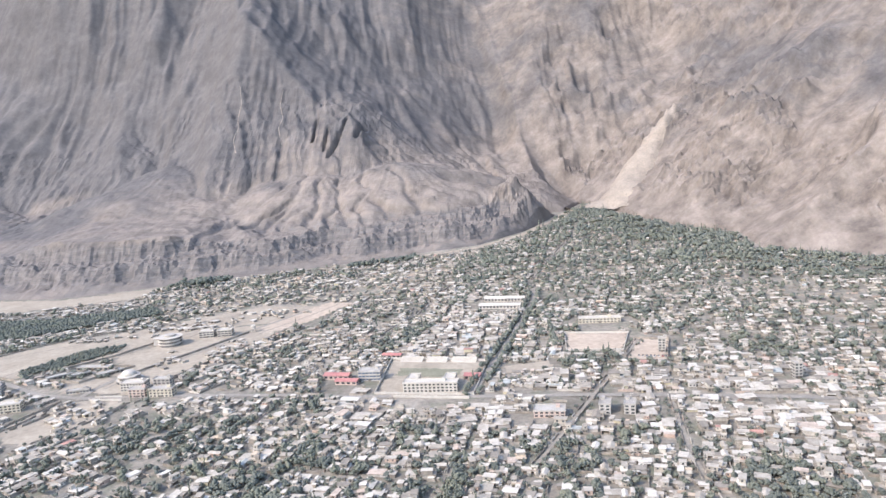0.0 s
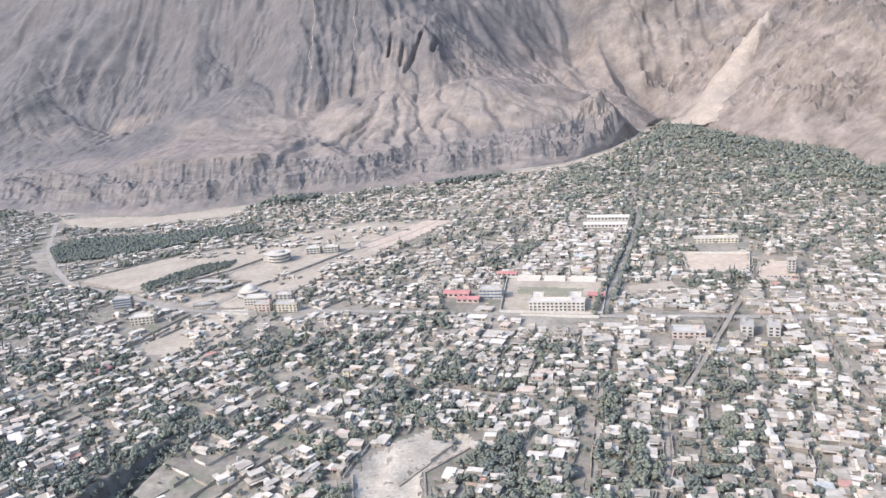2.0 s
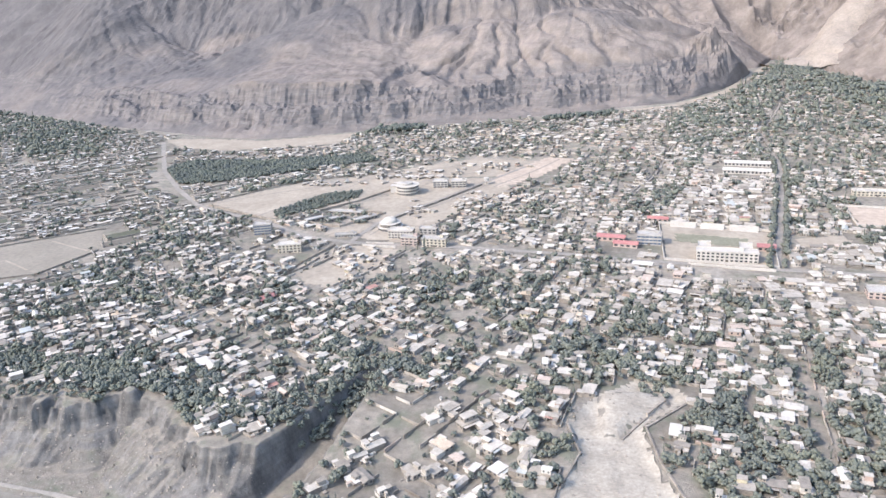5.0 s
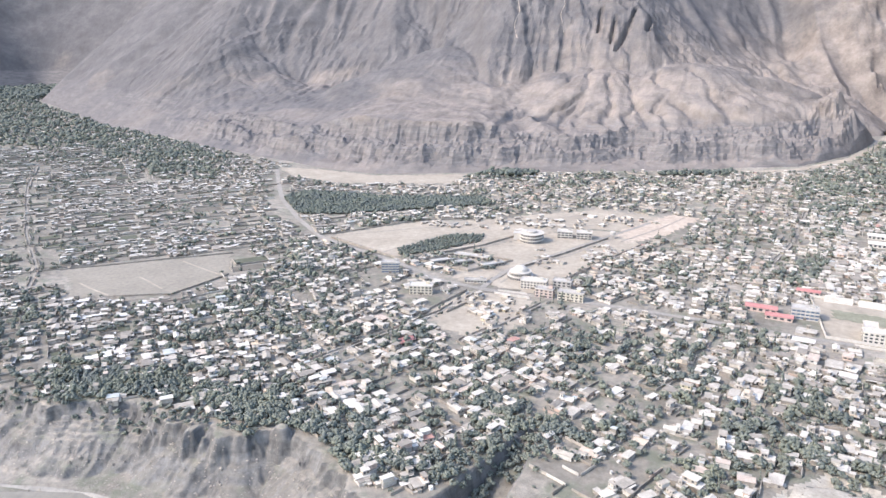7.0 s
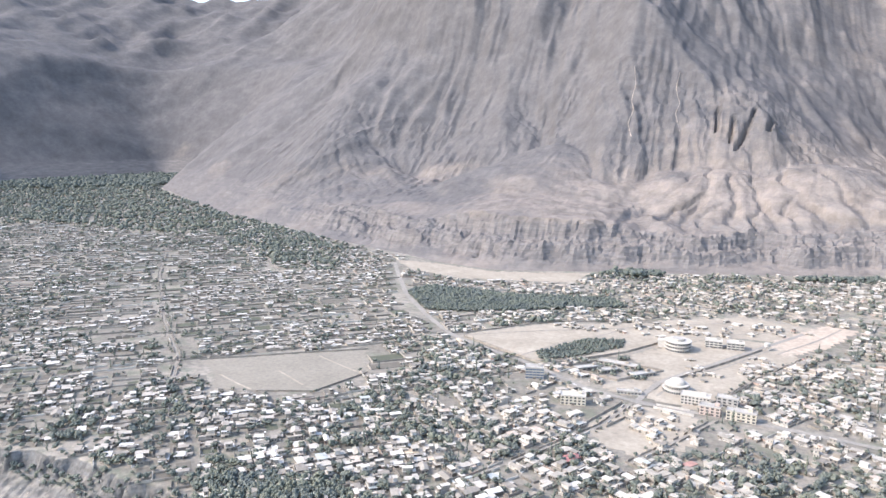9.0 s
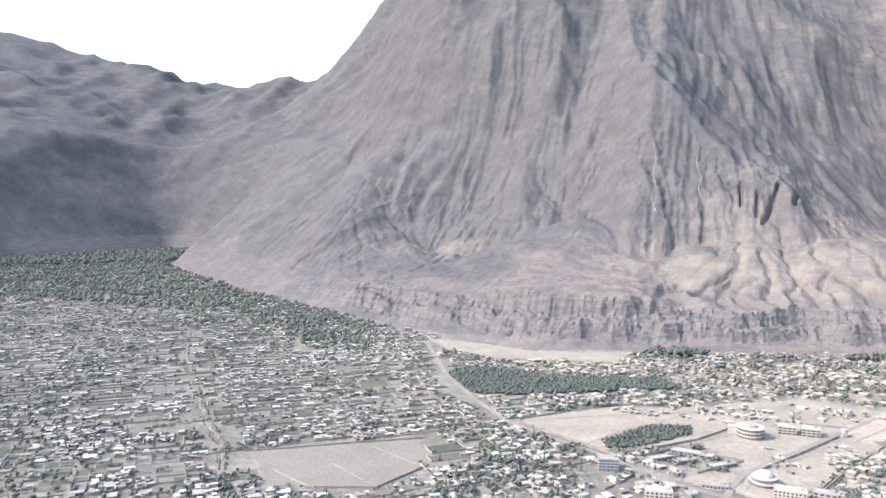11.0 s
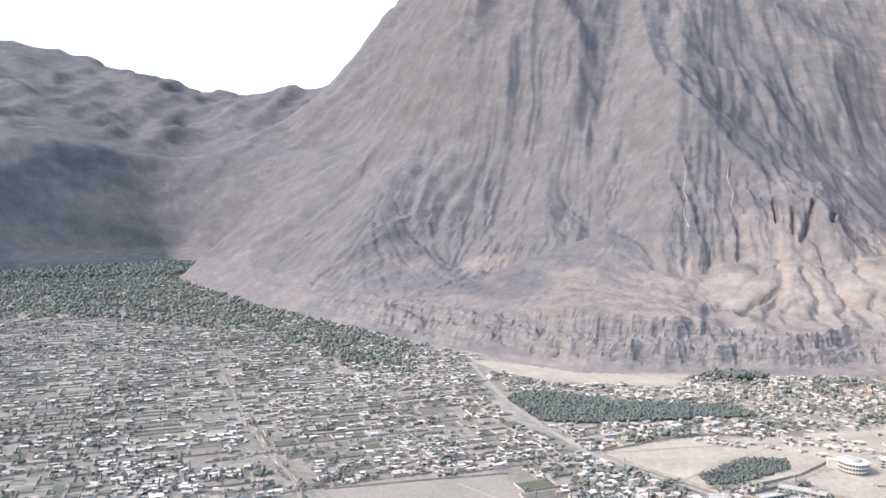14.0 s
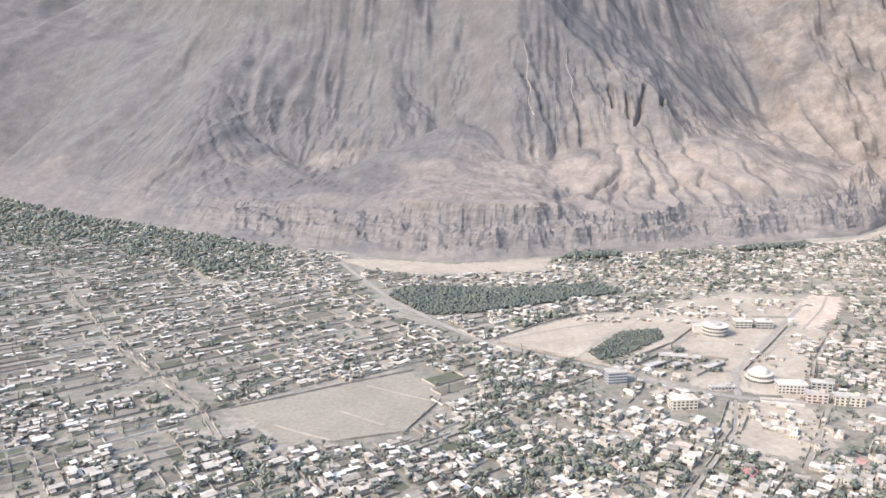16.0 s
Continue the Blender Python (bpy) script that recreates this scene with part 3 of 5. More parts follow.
# ---- mesh helpers ----
def mesh_of(name, verts, faces, mats=(), index=None, shade=False):
    me = bpy.data.meshes.new(name)
    verts, faces = np.asarray(verts, np.float32), np.asarray(faces, np.int32)
    k = faces.shape[1]
    me.vertices.add(len(verts))
    me.vertices.foreach_set("co", verts.ravel())
    me.loops.add(faces.size)
    me.loops.foreach_set("vertex_index", faces.ravel())
    me.polygons.add(len(faces))
    me.polygons.foreach_set("loop_start", np.arange(0, faces.size, k, dtype=np.int32))
    for m in mats:
        me.materials.append(m)
    if index is not None:
        me.polygons.foreach_set("material_index", np.asarray(index, np.int32))
    me.update(calc_edges=True)
    me.polygons.foreach_set("use_smooth", np.full(len(faces), shade))
    return me


def sheet(name, xs, ys, height, material, keep=None, shade=True):
    gx, gy = np.meshgrid(xs, ys)
    gz = height(gx, gy)
    w, h = len(xs), len(ys)
    i = (np.arange(h - 1)[:, None] * w + np.arange(w - 1)[None]).ravel()
    faces = np.stack([i, i + 1, i + w + 1, i + w], 1)
    if keep is not None:
        faces = faces[keep(gx, gy, gz).ravel()[faces].any(1)]
    return new(name, mesh_of(name, np.stack([gx, gy, gz], -1).reshape(-1, 3), faces, [material], None, shade))


def part(name, geo, material, parent, label=""):
    """geo: (verts, faces) or a mesh. Links ONE mesh object under a thing or a part."""
    me = geo if isinstance(geo, bpy.types.Mesh) else mesh_of(name, *geo, mats=[material])
    ob = new(name, me)
    ob.parent = parent
    return tagged(ob, label)


BOX = np.array([[-1, -1, 0], [1, -1, 0], [1, 1, 0], [-1, 1, 0], [-1, -1, 1], [1, -1, 1], [1, 1, 1], [-1, 1, 1]], float)
BOX_FACES = np.array([[0, 1, 5, 4], [1, 2, 6, 5], [2, 3, 7, 6], [3, 0, 4, 7], [4, 5, 6, 7], [3, 2, 1, 0]])


def box(x0, x1, y0, y1, z0, z1):
    v = BOX * [0.5, 0.5, 1] + [0.5, 0.5, 0]
    return v * [x1 - x0, y1 - y0, z1 - z0] + [x0, y0, z0], BOX_FACES


def merge(pieces):
    verts, faces, n = [], [], 0
    for v, f in pieces:
        verts.append(v)
        faces.append(np.asarray(f) + n)
        n += len(v)
    return np.concatenate(verts), np.concatenate(faces)


def thing(name, x, y, z, turn, label, category, group="", kind=""):
    ob = new(name)
    ob.matrix_basis = pose(x, y, z, 0, 0, turn)
    return tagged(ob, label, category, group, kind)


def ribbon(name, line, width, material, lift, label, category="road", step=8.0):
    """A strip of road draped on the ground."""
    pts = []
    for (xa, ya), (xb, yb) in zip(line, line[1:]):
        n = max(1, int(math.hypot(xb - xa, yb - ya) / step))
        pts += [(xa + (xb - xa) * k / n, ya + (yb - ya) * k / n) for k in range(n)]
    pts = np.array(pts + [line[-1]], float)
    for _ in range(4):
        pts[1:-1] = (pts[:-2] + 2 * pts[1:-1] + pts[2:]) / 4
    t = np.gradient(pts, axis=0)
    t /= np.linalg.norm(t, axis=1)[:, None]
    wob = width / 2 * (1 + 0.12 * np.sin(np.arange(len(pts)) * 1.7))
    side = np.stack([-t[:, 1], t[:, 0]], 1) * wob[:, None]
    rows = [pts + side * k for k in (1, 0, -1)]
    verts = np.concatenate([np.c_[r, ground_z(r[:, 0], r[:, 1]) + lift] for r in rows])
    n = len(pts)
    i = np.arange(n - 1)
    faces = np.concatenate([np.stack([i + n * a, i + n * (a + 1), i + n * (a + 1) + 1, i + n * a + 1], 1) for a in (0, 1)])
    return tagged(new(name, mesh_of(name, verts, faces, [material], None, True)), label, category, "", "structure")


def patch(name, poly, material, lift, label, category="ground", step=6.0):
    """A piece of open ground with a slightly frayed edge, draped on the floor."""
    p = np.array(poly, float)
    xs, ys = np.arange(p[:, 0].min() - step, p[:, 0].max() + step, step), np.arange(p[:, 1].min() - step, p[:, 1].max() + step, step)
    gx, gy = np.meshgrid(xs, ys)
    jx, jy = gx + 5 * (value_noise(gx / 9, gy / 9, 7) - 0.5), gy + 5 * (value_noise(gx / 9, gy / 9, 9) - 0.5)
    ok = inside(jx, jy, poly)
    w = len(xs)
    i = (np.arange(len(ys) - 1)[:, None] * w + np.arange(w - 1)[None]).ravel()
    faces = np.stack([i, i + 1, i + w + 1, i + w], 1)
    faces = faces[ok.ravel()[faces].sum(1) >= 3]
    verts = np.stack([jx, jy, ground_z(jx, jy) + lift], -1).reshape(-1, 3)
    return tagged(new(name, mesh_of(name, verts, faces, [material], None, True)), label, category, "", "structure")


# ---- the large structure ----
gxs = np.concatenate([[-6000, -4500, -3600], np.arange(-3000, -830, 24), np.arange(-830, -240, 1.6), np.arange(-240, 20, 4.0), np.arange(20, 900, 12), [1000, 1400, 2000, 3000, 4500, 6000]])
gys = np.concatenate([[-6000, -4000, -2500, -1500, -800], np.arange(-400, 250, 30), np.arange(250, 330, 3.0), np.arange(330, 410, 1.3), np.arange(410, 440, 2.5), np.arange(440, 2000, 15), [2200, 2600, 3200, 4200, 6000]])
tagged(sheet("ground", gxs, gys, ground_z, GROUND), "dusty valley floor with a cut terrace edge above the river", "ground", "", "structure")
mxs = np.concatenate([np.arange(-8000, -4400, 90), np.arange(-4400, -1700, 30), np.arange(-1700, -1150, 6.0), np.arange(-1150, 380, 4.1), np.arange(380, 1000, 5.5), np.arange(1000, 2600, 30)])
mys = np.concatenate([np.arange(500, 1180, 20), np.arange(1180, 1540, 3.4), np.arange(1540, 1560, 5), np.arange(1560, 2100, 6.5), np.arange(2100, 2700, 14), np.arange(2700, 4300, 30), np.arange(4300, 8000, 90)])
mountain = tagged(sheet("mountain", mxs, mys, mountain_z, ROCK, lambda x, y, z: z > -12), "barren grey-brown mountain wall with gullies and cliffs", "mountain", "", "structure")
# broken rock faces on the wall above the town, smooth slopes beyond
corner = np.zeros(3 * len(mountain.data.vertices))
mountain.data.vertices.foreach_get("co", corner)
first = np.zeros(len(mountain.data.polygons), int)
mountain.data.polygons.foreach_get("loop_start", first)
loops = np.zeros(len(mountain.data.loops), int)
mountain.data.loops.foreach_get("vertex_index", loops)
fx, fy = corner.reshape(-1, 3)[loops[first], 0], corner.reshape(-1, 3)[loops[first], 1]
mountain.data.polygons.foreach_set("use_smooth", ~((fx > -1690) & (fx < 750) & (fy < 2080)))
tagged(sheet("river", np.arange(-2600, 2401, 200.0), np.arange(-200, 441, 40.0), lambda x, y: np.full(x.shape, -29.6), WATER),
       "silty grey river below the terrace cliff", "river", "", "structure")

# ---- open ground, roads ----
patch("playing_field", FIELD_EDGE, FIELD, 0.25, "large bare mown playing field beside walled plots", "field")
for line in ([(-712, 626), (-690, 614), (-669, 601)], [(-760, 596), (-735, 583), (-707, 572)], [(-700, 684), (-668, 668), (-640, 655)]):
    ribbon("path", line, 2.2, SAND, 0.4, "pale worn line across the playing field", "path")
patch("sand_flat", PLAIN, SAND, 0.25, "pale empty sandy flat beside the main road", "ground")
patch("sand_flat", PLAIN_EAST, SAND, 0.25, "pale sandy flat with few houses", "ground")
patch("sand_flat", OCHRE, ORANGE_SAND, 0.3, "ochre sandy flat at the edge of town", "ground")
patch("sand_flat", PLAZA, SAND, 0.3, "bare pale ground round the public buildings", "ground")
patch("sand_flat", OPEN_SOUTH, SAND, 0.2, "bare walled lots south of the main road", "ground")
patch("sand_flat", OPEN_WEST, SAND, 0.28, "bare sandy lot beside the hall road", "ground")
patch("sand_flat", APRON, SAND, 0.3, "sandy apron at the foot of the cliff", "ground")
patch("sports_ground", STADIUM, SAND, 0.2, "dusty stadium ground with turf in the middle", "ground", 4)
patch("sports_ground", SCHOOL, ORANGE_SAND, 0.25, "beige school playing ground", "ground", 4)
patch("sports_ground", SCHOOL_EAST, ORANGE_SAND, 0.25, "beige walled yard", "ground", 4)
patch("sports_ground", DUST_YARD, SAND, 0.25, "pale dust yard beside the avenue", "ground", 4)
patch("turf", [(-50, 703), (13, 686), (6, 662), (-56, 680)], GRASS, 0.5, "faded green stadium turf", "grass", 3)
patch("river_bed", WASH, GRAVEL, 0.45, "dry gravel stream bed with boulders", "ground", 3)
ribbon("road", MAIN_ROAD, 7, ROAD, 0.45, "dusty grey main road through the town")
ribbon("road", AVENUE, 6, ROAD, 0.5, "straight asphalt avenue lined with trees")
ribbon("road", DOME_ROAD, 5.5, ROAD, 0.5, "grey road past the domed hall")
TRACK = [(-830, 342), (-700, 340), (-606, 328), (-548, 338), (-470, 326), (-425, 320), (-380, 294), (-345, 286), (-330, 262)]
ribbon("road", TRACK, 2.6, ROAD, 0.3, "pale dirt track along the river bank")
for line in ([(-576, 824), (-520, 862), (-440, 905), (-350, 962), (-290, 1000)], [(-500, 770), (-470, 830), (-430, 880), (-405, 930)],
             [(-392, 815), (-340, 905), (-290, 940), (-200, 1000)], [(-352, 700), (-330, 770), (-300, 800), (-240, 905)], [(-240, 880), (-190, 960), (-160, 1020)]):
    ribbon("road", line, 2.6, LANE, 0.5, "faint dirt track over the sandy flat")
ribbon("stream_bed", CHANNEL, 17, SAND, 0.6, "pale dry channel along the foot of the cliff", "ground")
for street in STREETS:
    ribbon("road", street, 2.4 if street[0][0] < -900 else 3.0, LANE, 0.3, "narrow dusty lane between houses")


def draped(name, line, width, depth_fn, material, label, category):
    """A tongue of loose stone lying on the mountain side."""
    pts = np.array(line, float)
    k = np.linspace(0, len(pts) - 1, 60)
    c = np.stack([np.interp(k, np.arange(len(pts)), pts[:, a]) for a in (0, 1)], 1)
    t = np.gradient(c, axis=0)
    t /= np.linalg.norm(t, axis=1)[:, None]
    half = np.interp(k, [0, len(pts) - 1], width) * (1 + 0.5 * (fbm(k * 3, k * 0, 1.5, 3, 3) - 0.5))
    cols = []
    for u in np.linspace(-1, 1, 13):
        p = c + np.stack([-t[:, 1], t[:, 0]], 1) * (half * u)[:, None]
        z = np.maximum(mountain_z(p[:, 0], p[:, 1]), ground_z(p[:, 0], p[:, 1]))
        cols.append(np.c_[p, z + depth_fn * np.sin(np.linspace(0.04, 0.92, len(c)) * math.pi) ** 0.6 * (1 - u * u) - 2.5 * abs(u) ** 3])
    n = len(c)
    i = np.arange(n - 1)
    faces = np.concatenate([np.stack([i + n * a, i + n * (a + 1), i + n * (a + 1) + 1, i + n * a + 1], 1) for a in range(12)])
    return tagged(new(name, mesh_of(name, np.concatenate(cols), faces, [material], None, True)), label, category, "", "structure")


draped("scree_slope", [(-522, 1848), (-536, 1885), (-530, 1925), (-541, 1970), (-536, 2005), (-547, 2050)], (1.9, 1.0), 1.0, SCREE, "thin pale chute of loose stone on the grey wall", "scree")
draped("scree_slope", [(-416, 1900), (-430, 1945), (-424, 1985), (-438, 2030), (-434, 2070)], (1.9, 1.0), 1.0, SCREE, "thin pale chute of loose stone on the grey wall", "scree")
draped("scree_slope", [(352, 1738), (380, 1770), (440, 1830), (500, 1895), (560, 1950), (640, 2015)], (96, 11), 24.0, SCREE, "pale scree tongue falling into the gorge", "scree")


# ---- houses ----
def window_boxes(w, d, z, n_front, n_side, ww=1.3, wh=1.25):
    """Places of windows on the front, the back and both sides, as thin boxes just proud of the wall."""
    out = []
    for k in range(n_front):
        x = -w / 2 + w * (k + 0.5) / n_front
        out.append(box(x - ww / 2, x + ww / 2, -d / 2 - 0.06, -d / 2 + 0.05, z, z + wh))
    for k in range(n_side):
        y = -d / 2 + d * (k + 0.5) / n_side
        for s in (-1, 1):
            out.append(box(min(s * (w / 2 - 0.05), s * (w / 2 + 0.06)), max(s * (w / 2 - 0.05), s * (w / 2 + 0.06)), y - ww / 2, y + ww / 2, z, z + wh))
    return out


def slab(w, d, z, over, parapet):
    """A flat roof: a slab that juts out, with a low parapet round it."""
    out = [box(-w / 2 - over, w / 2 + over, -d / 2 - over, d / 2 + over, z, z + 0.28)]
    if parapet:
        a, b, t = w / 2 + over, d / 2 + over, 0.25
        out += [box(-a, a, -b, -b + t, z + 0.283, z + 0.28 + parapet), box(-a, a, b - t, b, z + 0.283, z + 0.28 + parapet),
                box(-a, -a + t, -b + t, b - t, z + 0.283, z + 0.28 + parapet), box(a - t, a, -b + t, b - t, z + 0.283, z + 0.28 + parapet)]
    return out


def gable(w, d, z, over, rise):
    a, b = w / 2 + over, d / 2 + over
    v = np.array([[-a, -b, z], [a, -b, z], [a, 0, z + rise], [-a, 0, z + rise], [-a, b, z], [a, b, z],
                  [-a, -b, z - 0.15], [a, -b, z - 0.15], [a, b, z - 0.15], [-a, b, z - 0.15]], float)
    f = np.array([[0, 1, 2, 3], [3, 2, 5, 4], [6, 7, 1, 0], [8, 9, 4, 5], [9, 6, 0, 3], [9, 3, 4, 4], [7, 8, 5, 2], [7, 2, 1, 1]])
    return v, f[[0, 1, 2, 3, 4, 6]]


def house_kind(k):
    """The parts of one kind of house: (name, pieces, material); origin at the middle of its base, front to -y."""
    r = random.Random(100 + k)
    w, d, h = r.uniform(8.0, 12.0), r.uniform(5.0, 7.2), r.uniform(2.7, 3.2)
    two, pitched = k % 4 == 1, k % 7 == 3
    parts = [("wall", [box(-w / 2, w / 2, -d / 2, d / 2, -1.5, h)], WALLS)]
    parts.append(("roof", [gable(w, d, h + 0.15, 0.6, 1.2)] if pitched else slab(w, d, h, 0.5, 0.45 if k % 2 else 0.0), ROOFS))
    if two:
        w2, d2 = w * r.uniform(0.45, 0.8), d * r.uniform(0.65, 1.0)
        shift = np.array([(w - w2) / 2 * r.choice((-1, 1)), (d - d2) / 2, 0])
        parts.append(("upper_wall", [(v + shift, f) for v, f in [box(-w2 / 2, w2 / 2, -d2 / 2, d2 / 2, h + 0.29, h + 3.1)]], WALLS))
        parts.append(("upper_roof", [(v + shift, f) for v, f in slab(w2, d2, h + 3.1, 0.5, 0.4)], ROOFS))
        for v, f in window_boxes(w2, d2, h + 1.2, 2, 1):
            parts.append(("window", [(v + shift, f)], GLASS))
    # a wing at right angles, lower and roofed in another tone
    side = r.choice((-1, 1))
    w3, d3, h3 = w * r.uniform(0.28, 0.45), d * r.uniform(0.5, 1.1), h - r.uniform(0.35, 0.9)
    x0 = side * (w / 2 - w3 / 2)
    parts.append(("wing_wall", [box(x0 - w3 / 2, x0 + w3 / 2, -d / 2 - d3, -d / 2 - 0.003, -1.5, h3)], WALLS))
    parts.append(("wing_roof", [box(x0 - w3 / 2 - 0.35, x0 + w3 / 2 + 0.35, -d / 2 - d3 - 0.35, -d / 2 - 0.06, h3, h3 + 0.24)], ROOFS))
    # the open front beside the wing: a dark panel stands for the veranda's shade, and a porch roof on posts on some
    xa, xb = (-w / 2 + 0.5, w / 2 - w3 - 0.5) if side > 0 else (-w / 2 + w3 + 0.5, w / 2 - 0.5)
    parts.append(("door_front", [box(xa, xb, -d / 2 - 0.07, -d / 2 + 0.04, 0.15, 2.2)], DOOR_AND_SHADE))
    if k % 3 != 1:
        for x in (xa + 0.2, (xa + xb) / 2, xb - 0.2):
            parts.append(("post", [box(x - 0.12, x + 0.12, -d / 2 - 2.0, -d / 2 - 1.76, -1.0, h - 0.5)], CONCRETE))
        parts.append(("porch_roof", [box(xa - 0.3, xb + 0.1, -d / 2 - 2.3, -d / 2 - 0.56, h - 0.5, h - 0.3)], ROOFS))
    if k % 3 == 0:
        parts.append(("shed_wall", [box(-side * w * 0.5 - 2.4, -side * w * 0.5 + 2.4, d / 2 + 0.003, d / 2 + 2.6, -1.5, 2.0)], WALLS))
        parts.append(("shed_roof", [box(-side * w * 0.5 - 2.6, -side * w * 0.5 + 2.6, d / 2 + 0.56, d / 2 + 2.9, 2.0, 2.18)], ROOFS))
    wins = window_boxes(w, d, 1.0, 3, 2)
    for v, f in wins[3:7]:
        parts.append(("window", [(v, f)], GLASS))
    if k % 3 != 2 and not two and not pitched:
        parts.append(("water_tank", [box(w / 2 - 2.2, w / 2 - 0.9, d / 2 - 2.3, d / 2 - 1.0, h + 0.29, h + 1.4)], CONCRETE))
    return parts, max(w, d)


KINDS = [house_kind(k) for k in range(14)]
HOUSE_MATS = [WALLS, ROOFS, GLASS, CONCRETE, DOOR_AND_SHADE]
HOUSE_GEO = []
for parts, size in KINDS:
    light = []
    for name, ps, m in parts:
        if name in ("post", "water_tank"):
            continue
        keep = ps[:1] if name.endswith("roof") else ps
        if name in ("window", "door_front"):
            v = keep[0][0]
            f = BOX_FACES[[0]] if v[:, 1].max() < 0 and np.ptp(v[:, 0]) > 0.5 else BOX_FACES[[1]] if v[:, 0].mean() > 0 else BOX_FACES[[3]]
            keep = [(v, f)]
        elif not name.endswith("roof"):
            keep = [(v, f[:5]) for v, f in keep]
        light.append((keep, m))
    v, f = merge([p for ps, _ in light for p in ps])
    idx = np.concatenate([np.full(sum(len(g) for _, g in ps), HOUSE_MATS.index(m)) for ps, m in light])
    used_v, f = np.unique(f, return_inverse=True)
    HOUSE_GEO.append((v[used_v], f.reshape(-1, 4), idx))


def placed(v, x, y, z, turn, sx=1.0, sy=1.0, sz=1.0):
    c, s = math.cos(turn), math.sin(turn)
    a, b = v[:, 0] * sx, v[:, 1] * sy
    return np.stack([a * c - b * s + x, a * s + b * c + y, v[:, 2] * sz + z], 1)


# ---- the spread of the town ----
rng = random.Random(7)
DISTRICTS = [(77.0, lambda x, y: x > -190), (58.0, lambda x, y: (x > -480) & (x <= -190)), (41.0, lambda x, y: x <= -480)]
ROADS = [(MAIN_ROAD, 8), (AVENUE, 9), (DOME_ROAD, 7), (CHANNEL, 19)] + [(s, 4 if s[0][0] < -900 else 6) for s in STREETS]
cells = []
for angle, belongs in DISTRICTS:
    c, s = math.cos(radians(angle)), math.sin(radians(angle))
    us, u, i = [], -3200.0, 0
    while u < 3200:
        us.append(u)
        u += 12.4 + (4.5 if i % 5 == 4 else 0)
        i += 1
    vs, v, i = [], -3200.0, 0
    while v < 3200:
        vs.append(v)
        v += 11.6 + (4.2 if i % 2 == 1 else 0)
        i += 1
    U, V = np.meshgrid(us, vs)
    X, Y = U * c - V * s, U * s + V * c
    bend = 48 if angle > 50 else 16
    X, Y = X + bend * (fbm(X, Y, 130, 2, 90) - 0.5), Y + bend * (fbm(X, Y, 130, 2, 91) - 0.5)
    ok = belongs(X, Y) & (Y > 225) & (Y < 2720) & (X > -3000) & (X < 860) & inside(X, Y, VALLEY) & ~inside(X, Y, LOW)
    cells += [(x, y, angle) for x, y in zip(X[ok], Y[ok])]
CX, CY = np.array([c[0] for c in cells]), np.array([c[1] for c in cells])
free = np.ones(len(cells), bool)
for poly in BARE + [FOREST, COPSE]:
    free &= ~inside(CX, CY, poly)
    d, _ = to_line(CX, CY, poly, True)
    free &= d > 6
for line, width in ROADS:
    d, _ = to_line(CX, CY, line)
    free &= d > width / 2 + (3.6 if width > 6 else 1.4)
d_low, _ = to_line(CX, CY, LOW, True)
d_base, _ = to_line(CX, CY, VALLEY, True)
corner = [ground_z(CX + dx, CY + dy) for dx, dy in ((-5, -5), (5, -5), (5, 5), (-5, 5))]
spread = np.max(corner, 0) - np.min(corner, 0)
free &= (d_low > 5) & (d_base > 12) & (spread < 2.4)
belt, orchard = inside(CX, CY, TREE_BELT), inside(CX, CY, ORCHARDS)
d_main, _ = to_line(CX, CY, MAIN_ROAD)
market = ((d_main < 75) & (CX > -110) & (CX < 330)) | inside(CX, CY, [(-60, 735), (30, 1000), (100, 960), (60, 720)])
green = fbm(CX, CY, 36, 3, 55)
open_lot = fbm(CX, CY, 48, 3, 77)
swing = fbm(CX, CY, 110, 2, 95)

